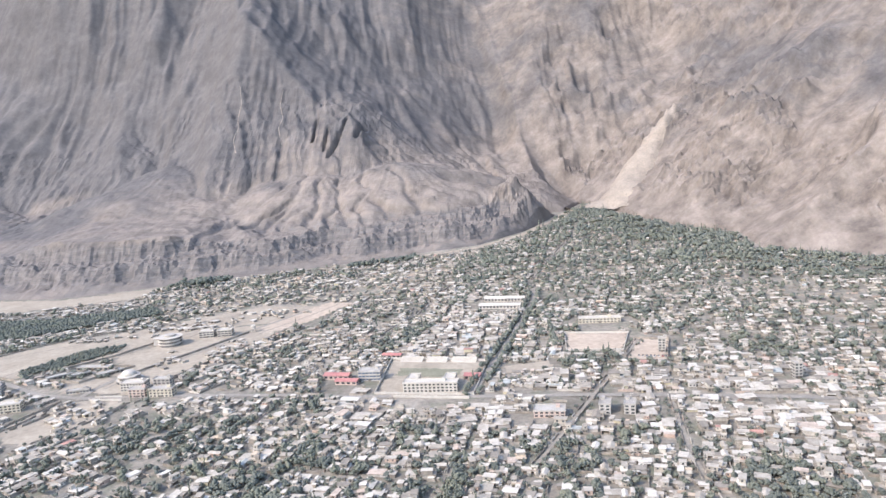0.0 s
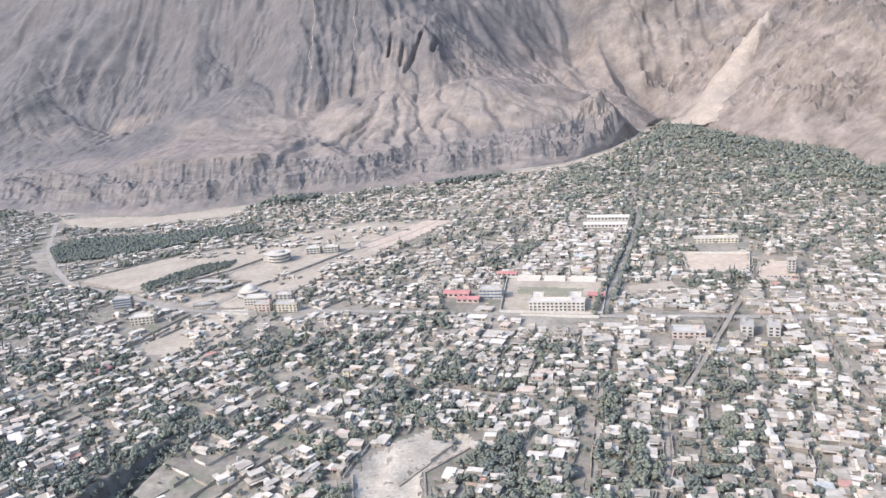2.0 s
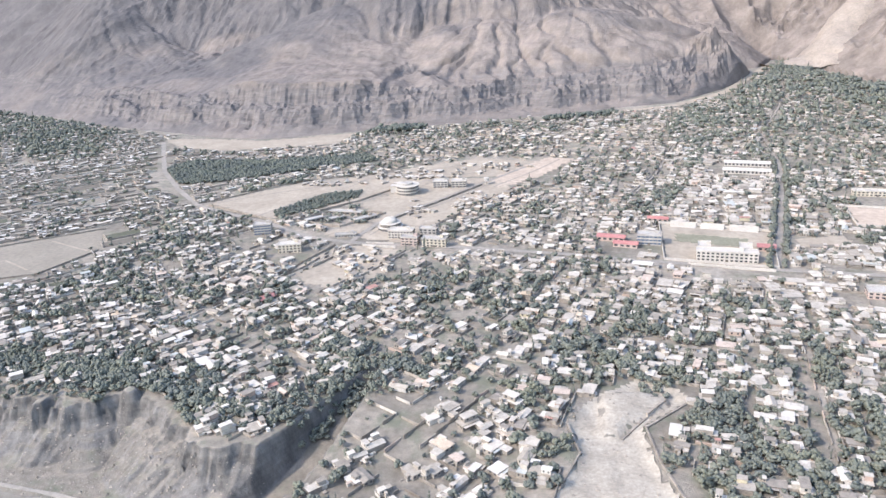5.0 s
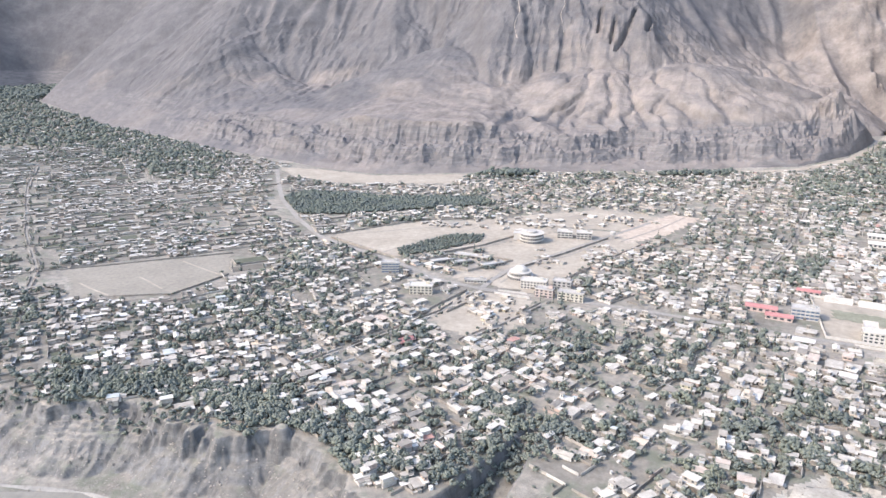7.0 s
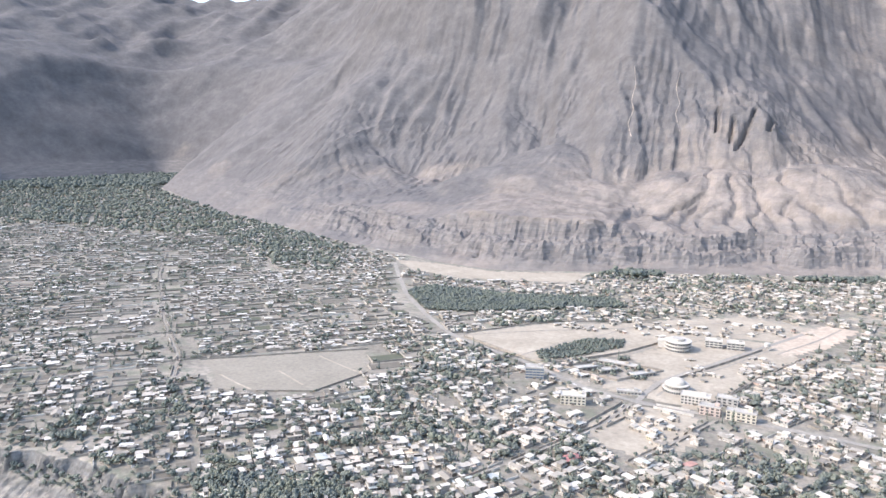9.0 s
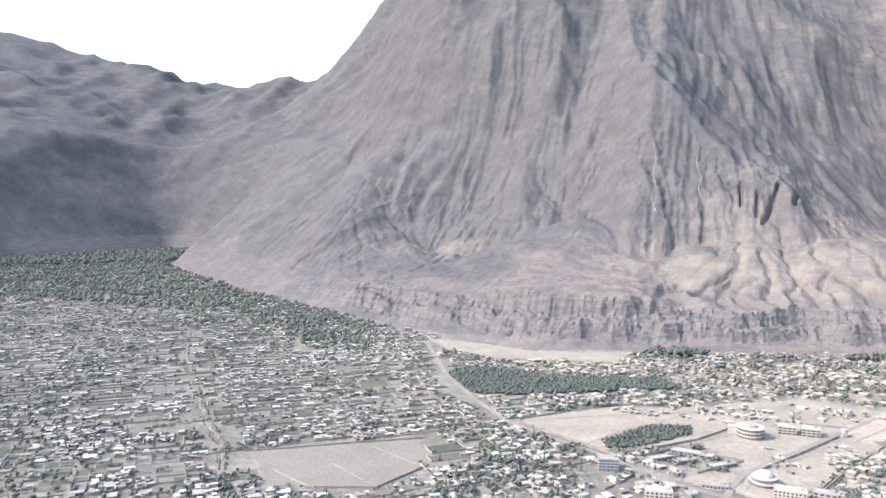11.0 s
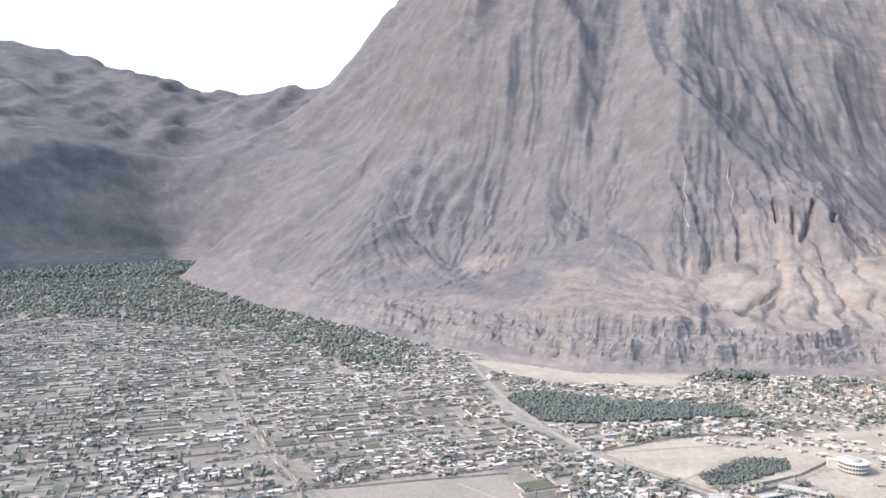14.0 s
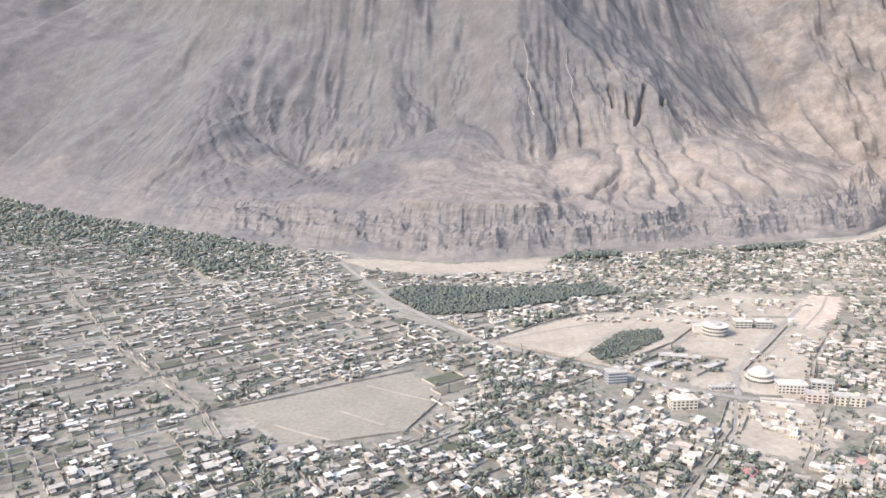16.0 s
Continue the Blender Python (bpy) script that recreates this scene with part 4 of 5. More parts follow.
HOUSES, TREES, WALL_RUNS, LOTS = [], [], [], []
LANDMARKS = [(-335, 722, 30), (-322, 690, 20), (-343, 857, 24), (-294, 880, 30), (-470, 706, 16), (-421, 648, 18), (-18, 634, 42), (-78, 676, 18), (-105, 677, 24),
             (20, 655, 14), (136, 556, 18), (80, 556, 18), (298, 601, 10), (66, 945, 42), (175, 822, 34), (-291, 700, 14), (-305, 673, 13), (-280, 669, 16)]
for n in np.nonzero(free)[0]:
    x, y, angle = cells[n]
    if any((x - a) ** 2 + (y - b) ** 2 < (r + 5) ** 2 for a, b, r in LANDMARKS):
        continue
    west = x < -600
    if west and not belt[n] and y > 560:
        continue
    if belt[n]:
        grove = float(smooth(0.40, 0.60, green[n]))
        p_house, trees = (0.16 - 0.12 * grove, 0.5 + 1.0 * grove) if x < -1400 else (0.56 - 0.44 * grove, 0.8 + 3.8 * grove)
    elif orchard[n]:
        p_house, trees = (0.20, 4.6) if d_base[n] < 70 + 190 * green[n] and x > 340 else (0.62 if y < 1150 else 0.55, 1.7 if y < 1150 else 1.8)
    elif market[n]:
        p_house, trees = 0.93, 0.35
    elif west:
        p_house, trees = (0.70 if y < 600 else 0.58 if y < 900 else 0.48), (3.4 if y < 620 else 0.9)
        if x < -880:
            p_house, trees = (0.34, 0.7) if x > -1020 else (0.12, 0.5)
    elif y > 960 and x < 0:
        p_house, trees = 0.62, 1.1
    else:
        p_house, trees = 0.88 if y > 440 else 0.84, 6.0 if y < 600 else 3.6
    if not belt[n] and not orchard[n] and not market[n]:
        thick = float(smooth(0.46, 0.64, green[n]))
        trees *= 0.40 + 1.25 * thick
        p_house = p_house * (1.14 - 0.55 * thick) if not west or y < 600 else p_house
    if open_lot[n] > 0.64 and not (y < 600 and x > -90) and not belt[n] and not market[n]:
        p_house, trees = p_house * 0.3, trees * 0.4
    turn = radians(angle + 44 * (swing[n] - 0.5) + rng.choice((0, 90, 180, 270)) + rng.gauss(0, 5))
    hx, hy = x + rng.uniform(-2.8, 2.8), y + rng.uniform(-2.8, 2.8)
    house = rng.random() < p_house
    if house:
        k = rng.randrange(len(KINDS))
        fit_size = min(1.1, 11.6 / KINDS[k][1]) * rng.uniform(0.60, 1.0)
        if market[n]:
            fit_size *= rng.choice((0.95, 1.1, 1.1, 1.6))
        HOUSES.append((hx, hy, k, turn, fit_size, fit_size * rng.uniform(0.8, 1.1), rng.uniform(0.84, 1.04) * (1.12 if market[n] and rng.random() < 0.3 else 1.0)))
        for _ in range(rng.choice((0, 1, 1, 2) if y < 900 else (0, 0, 1)) if not belt[n] and not orchard[n] else 0):
            side, along = rng.choice((-1, 1)), rng.uniform(-2.0, 2.0)
            dx, dy = (side * rng.uniform(4.2, 5.3), along) if rng.random() < 0.5 else (along, side * rng.uniform(3.8, 4.8))
            sx, sy = hx + dx * math.cos(turn) - dy * math.sin(turn), hy + dx * math.sin(turn) + dy * math.cos(turn)
            s = rng.uniform(0.30, 0.62)
            HOUSES.append((sx, sy, rng.choice((0, 1, 2, 5, 6, 9, 11)), turn + rng.choice((0, math.pi / 2)), s, s * rng.uniform(0.8, 1.3), rng.uniform(0.68, 0.95)))
    elif west and not belt[n] and trees < 2.5:
        LOTS.append((x, y, radians(angle), rng.uniform(9.6, 10.9), rng.uniform(10, 11.6)))
    if rng.random() < (0.5 if west else 0.38) and not belt[n]:
        a = radians(angle)
        WALL_RUNS.append((x - 7.2 * math.cos(a), y - 7.2 * math.sin(a), a + math.pi / 2, rng.uniform(10, 14)))
    if rng.random() < (0.55 if west else 0.38) and not belt[n]:
        a = radians(angle)
        WALL_RUNS.append((x + 7.0 * math.sin(a), y - 7.0 * math.cos(a), a, rng.uniform(11, 15)))
    if -640 < x < -190 and 440 < y < 760:
        trees *= 0.62
    if -260 < x < -60 and 640 < y < 960:
        trees *= 0.5
    trees *= 1.2 if y < 700 else 1.15
    if -305 < x < -165 and y < 388:
        trees *= 0.25
    count = int(trees) + (rng.random() < trees % 1)
    for _ in range(count):
        for _ in range(4):
            tx, ty = x + rng.uniform(-8, 8), y + rng.uniform(-8, 8)
            if not house or math.hypot(tx - hx, ty - hy) > 6.4:
                break
        big = 1.7 if belt[n] and x < -1400 else 1.45 if orchard[n] and y > 1150 else 1.15 if belt[n] or orchard[n] else 1.0
        TREES.append((tx, ty, rng.uniform(1.0, 3.0) * big * (1.0 + 0.22 * float(smooth(0.5, 0.6, green[n]))), rng.random() < 0.07))

# walled parcels of the farmland: dry fields in rows, houses strung along their ends
a41 = radians(41.0)
ca, sa = math.cos(a41), math.sin(a41)
u_line, k = [], 0
u = -2200.0
while u < 2400:
    step = rng.choice((20, 24, 30, 38))
    u_line.append((u, step))
    u += step + (4.0 if k % 3 == 2 else 0.8)
    k += 1
v = -400.0
k = 0
parcels = []
while v < 3000:
    deep = rng.choice((12, 14, 17, 22))
    shift = rng.uniform(-14, 14)
    parcels += [(u + shift, v, w, deep) for u, w in u_line]
    v += deep + (4.2 if k % 3 == 2 else 0.8)
    k += 1
pu, pv = np.array([p[0] + p[2] / 2 for p in parcels]), np.array([p[1] + p[3] / 2 for p in parcels])
px, py = pu * ca - pv * sa, pu * sa + pv * ca
px, py = px + 30 * (fbm(px, py, 260, 2, 90) - 0.5), py + 30 * (fbm(px, py, 260, 2, 91) - 0.5)
good = inside(px, py, VALLEY) & ~inside(px, py, LOW) & (px < -600) & (px > -2600) & (py > 560) & (py < 1900)
for poly in BARE + [FOREST, COPSE]:
    near_edge, _ = to_line(px, py, poly, True)
    good &= ~inside(px, py, poly) & (near_edge > 12)
for line, width in ROADS:
    near_edge, _ = to_line(px, py, line)
    good &= near_edge > width / 2 + 0.5 * np.array([p[3] for p in parcels])
near_edge, _ = to_line(px, py, VALLEY, True)
good &= near_edge > 20
in_belt = inside(px, py, TREE_BELT)
dense = fbm(px, py, 120, 3, 47)
for n in np.nonzero(good & ~in_belt)[0]:
    x, y, w, deep = px[n], py[n], parcels[n][2], parcels[n][3]
    lived = 0.25 + 0.75 * float(smooth(0.36, 0.54, dense[n]))
    if x < -1020:
        lived *= 0.3
    LOTS.append((x, y, a41, w - 0.9, deep - 0.9))
    for sx, sy, turn, length in ((0, -deep / 2, 0, w), (-w / 2, 0, math.pi / 2, deep)):
        if rng.random() < 0.85:
            WALL_RUNS.append((x + sx * ca - sy * sa, y + sx * sa + sy * ca, a41 + turn, length))
    for edge in (-1, 1):
        if rng.random() > 0.22 + 0.62 * lived:
            continue
        hu = -w / 2 + rng.uniform(3.5, 8)
        stop = hu + (w - 6) * rng.uniform(0.3, 0.6 + 0.6 * lived)
        while hu < min(stop, w / 2 - 3.5):
            kind = rng.randrange(len(KINDS))
            size = min(1.1, 11.6 / KINDS[kind][1]) * rng.uniform(0.46, 0.86)
            hv = edge * (deep / 2 - 4.2 + rng.uniform(-1, 1))
            HOUSES.append((x + hu * ca - hv * sa, y + hu * sa + hv * ca, kind, a41 + rng.choice((0, math.pi)) + rng.gauss(0, 0.05), size, size * rng.uniform(0.75, 1.0), rng.uniform(0.75, 0.95)))
            hu += 11 * size + rng.uniform(0.5, 4)
    leafy = 3.0 * float(smooth(0.52, 0.66, fbm(px[n:n + 1], py[n:n + 1], 70, 3, 58)[0])) + (2.6 if y < 700 else 0.8)
    for _ in range(int(leafy) + (rng.random() < leafy % 1)):
        hu, hv = rng.uniform(-w / 2, w / 2), rng.choice((-1, 1)) * deep / 2 * rng.uniform(0.6, 1.0)
        TREES.append((x + hu * ca - hv * sa, y + hu * sa + hv * ca, rng.uniform(1.3, 3.2), rng.random() < 0.1))

for _ in range(34):
    hx, hy = rng.gauss(-372, 34), rng.gauss(938, 16)
    HOUSES.append((hx, hy, rng.randrange(len(KINDS)), radians(30 + rng.choice((0, 90))), rng.uniform(0.6, 0.95), rng.uniform(0.6, 0.95), rng.uniform(0.9, 1.1)))
for _ in range(26):
    hx, hy = rng.gauss(-262, 9), rng.gauss(815, 18)
    HOUSES.append((hx, hy, rng.choice((0, 2, 4, 6, 8)), radians(62 + rng.choice((0, 90))), rng.uniform(0.5, 0.85), rng.uniform(0.5, 0.85), rng.uniform(0.8, 1.0)))
for _ in range(22):
    hx, hy = rng.gauss(-345, 16), rng.gauss(622, 16)
    HOUSES.append((hx, hy, rng.randrange(len(KINDS)), radians(60 + rng.choice((0, 90))), rng.uniform(0.55, 0.9), rng.uniform(0.55, 0.9), rng.uniform(0.85, 1.05)))
for _ in range(34):
    TREES.append((rng.uniform(-435, -365), rng.uniform(738, 775), rng.uniform(1.4, 3.0), False))
for _ in range(26):
    HOUSES.append((rng.gauss(-255, 22), rng.gauss(972, 14), rng.randrange(len(KINDS)), radians(58 + rng.choice((0, 90))), rng.uniform(0.45, 0.85), rng.uniform(0.45, 0.85), rng.uniform(0.8, 1.0)))
for _ in range(18):
    HOUSES.append((rng.gauss(-470, 20), rng.gauss(905, 8), rng.randrange(len(KINDS)), radians(28 + rng.choice((0, 90))), rng.uniform(0.4, 0.75), rng.uniform(0.4, 0.75), rng.uniform(0.75, 0.95)))
for _ in range(14):
    HOUSES.append((rng.gauss(-318, 10), rng.gauss(780, 16), rng.choice((0, 2, 4, 6, 8)), radians(62 + rng.choice((0, 90))), rng.uniform(0.4, 0.7), rng.uniform(0.4, 0.7), rng.uniform(0.7, 0.95)))
# walls and small trees close in the lanes
for street in STREETS:
    for (xa, ya), (xb, yb) in zip(street, street[1:]):
        a, run = math.atan2(yb - ya, xb - xa), math.hypot(xb - xa, yb - ya)
        for k in range(int(run / 8)):
            x, y = xa + (xb - xa) * (k + 0.5) * 8 / run, ya + (yb - ya) * (k + 0.5) * 8 / run
            for side in (-1, 1):
                off = side * rng.uniform(2.3, 2.8)
                if rng.random() < 0.75:
                    WALL_RUNS.append((x - off * math.sin(a), y + off * math.cos(a), a, rng.uniform(6.5, 8.0)))
                off = side * rng.uniform(4.2, 6.5)
                if rng.random() < (0.55 if y < 800 else 0.2):
                    TREES.append((x - off * math.sin(a), y + off * math.cos(a), rng.uniform(0.9, 2.2), rng.random() < 0.1))
HOUSES.sort(key=lambda h: h[1] + 0.12 * abs(h[0] + 180))
near, far = HOUSES[:290], HOUSES[290:]


# ---- trees ----
PHI = (1 + 5**0.5) / 2
ICO = np.array([(-1, PHI, 0), (1, PHI, 0), (-1, -PHI, 0), (1, -PHI, 0), (0, -1, PHI), (0, 1, PHI), (0, -1, -PHI), (0, 1, -PHI),
                (PHI, 0, -1), (PHI, 0, 1), (-PHI, 0, -1), (-PHI, 0, 1)]) / math.hypot(1, PHI)
ICO_FACES = np.array([(0, 11, 5), (0, 5, 1), (0, 1, 7), (0, 7, 10), (0, 10, 11), (1, 5, 9), (5, 11, 4), (11, 10, 2), (10, 7, 6), (7, 1, 8),
                      (3, 9, 4), (3, 4, 2), (3, 2, 6), (3, 6, 8), (3, 8, 9), (4, 9, 5), (2, 4, 11), (6, 2, 10), (8, 6, 7), (9, 8, 1)])


OCTA = np.array([(1, 0, 0), (0, 1, 0), (-1, 0, 0), (0, -1, 0), (0, 0, 1), (0, 0, -1)], float)
OCTA_FACES = np.array([(0, 1, 4), (1, 2, 4), (2, 3, 4), (3, 0, 4), (1, 0, 5), (2, 1, 5), (3, 2, 5), (0, 3, 5)])


def crown(seed, clumps, tall=False, ball=(ICO, ICO_FACES)):
    """An uneven crown of radius about 1 round the height 1.25, of many small clumps with gaps between."""
    r = np.random.RandomState(seed)
    pieces = []
    for k in range(clumps):
        if tall:
            h = 0.3 + 3.4 * (k + 0.5) / clumps
            c = np.array([r.normal(0, 0.09), r.normal(0, 0.09), h])
            size = np.array([0.36, 0.36, 0.62]) * (1.1 - 0.65 * h / 3.9) * r.uniform(0.85, 1.2)
        else:
            d = r.normal(size=3)
            d /= np.linalg.norm(d)
            reach = r.uniform(0.35, 0.8)
            c = d * reach * [1, 1, 0.72] + [0, 0, 1.25]
            size = r.uniform(0.34, 0.52) * (2.5 / clumps**0.36) * np.array([1, 1, 0.85])
        turn = np.linalg.qr(r.normal(size=(3, 3)))[0]
        v = (ball[0] * (1 + r.uniform(-0.34, 0.34, (len(ball[0]), 1)))) @ turn * size
        pieces.append((v + c, ball[1] if np.linalg.det(turn) > 0 else ball[1][:, ::-1]))
    return merge(pieces)


def trunk_geo(seed):
    """A tapered trunk with a few limbs, as tall as the crown's middle."""
    r = np.random.RandomState(seed)
    pieces = []

    def limb(a, b, ra, rb):
        a, b = np.array(a, float), np.array(b, float)
        d = (b - a) / np.linalg.norm(b - a)
        p = np.cross(d, [0.3, 0.9, 0.2])
        p /= np.linalg.norm(p)
        q = np.cross(d, p)
        ring = [np.cos(t) * p + np.sin(t) * q for t in np.arange(6) * math.pi / 3]
        v = np.array([a + ra * k for k in ring] + [b + rb * k for k in ring])
        i = np.arange(6)
        j = (i + 1) % 6
        pieces.append((v, np.concatenate([np.stack([i, j, j + 6], 1), np.stack([i, j + 6, i + 6], 1)])))

    limb((0, 0, -0.25), (0.03, 0, 0.75), 0.085, 0.06)
    for k in range(4):
        t = k * 1.6 + r.uniform(0, 0.6)
        limb((0.03, 0, 0.7), (0.55 * math.cos(t), 0.55 * math.sin(t), 1.25 + r.uniform(-0.1, 0.3)), 0.045, 0.015)
    return merge(pieces)


MID_CROWNS = [crown(s, 16, False, (OCTA * 1.2, OCTA_FACES)) for s in range(9)]
FAR_CROWNS = [crown(20 + s, 9, False, (OCTA * 1.15, OCTA_FACES)) for s in range(9)]
DISTANT_CROWNS = [crown(60 + s, 3, False, (OCTA * 1.2, OCTA_FACES)) for s in range(9)]
HORIZON_CROWNS = [crown(80 + s, 2, False, (OCTA * 1.25, OCTA_FACES)) for s in range(9)]
FAR_POPLARS = [crown(40 + s, 5, True, (OCTA * 1.15, OCTA_FACES)) for s in range(3)]


def tree_stuff(name, rows, material, label):
    vs, fs, n = [], [], 0
    for k, (x, y, z, r, tall) in enumerate(rows):
        v, f = FAR_POPLARS[k % 3] if tall else MID_CROWNS[k % 9] if y < 480 else FAR_CROWNS[k % 9] if y < 720 else DISTANT_CROWNS[k % 9] if y < 1000 else HORIZON_CROWNS[k % 9]
        vs.append(placed(v, x, y, z, k * 2.4, r, r * (0.85 + 0.3 * (k % 5) / 5), r * (1.15 if tall else 0.85 + 0.25 * (k % 4) / 4)))
        fs.append(f + n)
        n += len(v)
    me = mesh_of(name, np.concatenate(vs), np.concatenate(fs), [material], None, True)
    return tagged(new(name, me), label, "trees", "", "stuff")


def with_ground(rows):
    z = ground_z(np.array([t[0] for t in rows]), np.array([t[1] for t in rows]))
    return [(x, y, float(h), r, tall) for (x, y, r, tall), h in zip(rows, z)]


def fill(poly, gap, low, high, seed):
    """Trees spread over a closed piece of woodland."""
    r, p = random.Random(seed), np.array(poly, float)
    xs, ys = np.meshgrid(np.arange(p[:, 0].min(), p[:, 0].max(), gap), np.arange(p[:, 1].min(), p[:, 1].max(), gap))
    ok = inside(xs, ys, poly)
    return [(x + r.uniform(-gap, gap) * 0.5, y + r.uniform(-gap, gap) * 0.5, r.uniform(low, high), False) for x, y in zip(xs[ok], ys[ok])]


woods = fill(FOREST, 3.5, 2.0, 3.0, 1)
copse = fill(COPSE, 2.8, 1.2, 2.1, 2)
cliff_trees = fill([(-485, 1240), (-470, 1262), (-400, 1285), (-390, 1262), (-430, 1240)], 6, 3.5, 6, 3) + fill([(-190, 1310), (-180, 1330), (-60, 1365), (-50, 1345)], 6, 3, 5, 4)
gorge_trees = fill([(180, 1480), (275, 1650), (340, 1830), (366, 1840), (370, 1740), (380, 1640), (290, 1600)], 9.0, 2.5, 5, 5)
edge_trees = fill([(-640, 400), (-520, 404), (-450, 398), (-395, 380), (-320, 358), (-300, 372), (-300, 420), (-330, 372), (-400, 400), (-450, 425), (-560, 440), (-640, 420)], 4.4, 1.7, 3.2, 6)
edge_trees += fill([(-800, 396), (-640, 392), (-520, 394), (-452, 390), (-452, 378), (-520, 380), (-640, 380), (-800, 386)], 5.2, 1.3, 2.7, 16)
ravine_trees = fill([(-310, 432), (-305, 395), (-290, 385), (-275, 400), (-262, 440)], 4.5, 1.9, 3.0, 8)
avenue_trees = []
for (xa, ya), (xb, yb) in zip(AVENUE, AVENUE[1:]):
    n = int(math.hypot(xb - xa, yb - ya) / 4.5)
    for k in range(n):
        for side in (-6, 6):
            if rng.random() < 0.85:
                avenue_trees.append((xa + (xb - xa) * k / n + side + rng.uniform(-1, 1), ya + (yb - ya) * k / n, rng.uniform(2.4, 3.8), rng.random() < 0.12))
WASH_GROVE = fill([(-118, 414), (-108, 424), (-92, 412), (-100, 404)], 4.5, 1.7, 2.8, 9) + fill([(-86, 395), (-60, 400), (-40, 360), (-60, 330), (-95, 345), (-100, 370)], 6, 1.8, 3.2, 10)
TREES += edge_trees + ravine_trees + WASH_GROVE + avenue_trees
TREES.sort(key=lambda t: t[1] + 0.12 * abs(t[0] + 180))
near_trees, far_trees = TREES[:280], TREES[280:]
tree_stuff("woodland", with_ground(woods), DARK_LEAF, "dense dark green plantation beside the road")
tree_stuff("copse", with_ground(copse), DARK_LEAF, "low dark scrubby copse on the sandy flat")
tree_stuff("woodland", with_ground(cliff_trees), DARK_LEAF, "dark trees at the foot of the cliff")
tree_stuff("woodland", with_ground(fill([(-2290, 2190), (-2440, 2620), (-2740, 2800), (-3200, 2250), (-2760, 1830)], 15, 6, 10, 12)), DARK_LEAF, "dark trees at the far end of the valley")
tree_stuff("woodland", with_ground(gorge_trees), LEAF, "green trees filling the mouth of the gorge")
for name, pick, label in (("garden_trees", lambda t: t[0] > -190, "green garden trees between the houses"),
                          ("garden_trees", lambda t: -700 < t[0] <= -190, "green garden trees among houses and lanes"),
                          ("orchard_trees", lambda t: t[0] <= -700, "green trees among walled plots and in the tree belt")):
    rows = [t for t in far_trees if pick(t)]
    tree_stuff(name, with_ground(rows), LEAF, label)

models = []
for k in range(6):
    tall = k == 5
    t = thing("tree", 0, 0, -900, 0, "tall slim dark green poplar" if tall else "broad green garden tree with an uneven crown", "tree", "trees near the terrace")
    part("trunk", trunk_geo(k), BARK, t, "brown bark")
    part("crown", mesh_of("crown", *crown(70 + k, 12 if tall else 48, tall, (OCTA * 1.25, OCTA_FACES)), [LEAF], None, True), LEAF, t)
    models.append(t)
used = set()
for n, (x, y, z, r, tall) in enumerate(with_ground(near_trees)):
    m = models[5 if tall else n % 5]
    place = Matrix.Translation((x, y, z)) @ Matrix.Rotation(n * 2.4, 4, "Z") @ Matrix.Diagonal((r, r, r * (0.9 + 0.2 * (n % 3) / 2), 1))
    if m in used:
        c = copy_thing(m, pose(x, y, z, 0, 0, math.degrees(n * 2.4)))
    else:
        c = m
        used.add(m)
    c.matrix_basis = place
for m in models:
    if m not in used:
        m.matrix_basis = pose(-330, 380, surface_z(-330, 380)) @ Matrix.Diagonal((2.5, 2.5, 2.5, 1))

# ---- houses of the town ----
STUFF = (("houses", lambda h: h[0] > -190, "crowded flat-roofed houses with pale roofs"), ("houses", lambda h: -600 < h[0] <= -190, "flat-roofed houses round the public buildings"),
         ("houses", lambda h: h[0] <= -600, "mud and plaster farmhouses among walled plots"))
for name, pick, label in STUFF:
    rows = [h for h in far if pick(h)]
    zs = ground_z(np.array([h[0] for h in rows]), np.array([h[1] for h in rows]))
    vs, fs, ids, n = [], [], [], 0
    for (x, y, k, turn, sx, sy, sz), z in zip(rows, zs):
        v, f, idx = HOUSE_GEO[k]
        vs.append(placed(v, x, y, z, turn, sx, sy, sz))
        fs.append(f + n)
        ids.append(idx)
        n += len(v)
    tagged(new(name, mesh_of(name, np.concatenate(vs), np.concatenate(fs), [WEST_WALLS, WEST_ROOFS] + HOUSE_MATS[2:] if rows[0][0] <= -600 else HOUSE_MATS, np.concatenate(ids))), label, "houses", "", "stuff")

LABELS = ["pale flat-roofed plaster house with a low side wing", "two-storey pale house with a flat slab roof and a wing", "low flat-roofed house with a porch on posts and a side wing",
          "low house with a pitched tin roof and a side wing"]
patterns = {}
for x, y, k, turn, sx, sy, sz in near:
    z = surface_z(x, y)
    place = pose(x, y, z, 0, 0, math.degrees(turn)) @ Matrix.Diagonal((sx, sy, sz, 1))
    if k in patterns:
        h = copy_thing(patterns[k], pose(x, y, z))
    else:
        label = LABELS[3] if k % 7 == 3 else LABELS[1] if k % 4 == 1 else LABELS[2] if k % 3 != 1 else LABELS[0]
        h = patterns[k] = thing("house", x, y, z, 0, label, "house", "houses on the terrace")
        roof_part = None
        for name, pieces, material in KINDS[k][0]:
            made = part(name, merge(pieces), material, roof_part if name == "water_tank" else h)
            roof_part = made if name == "roof" else roof_part
    h.matrix_basis = place

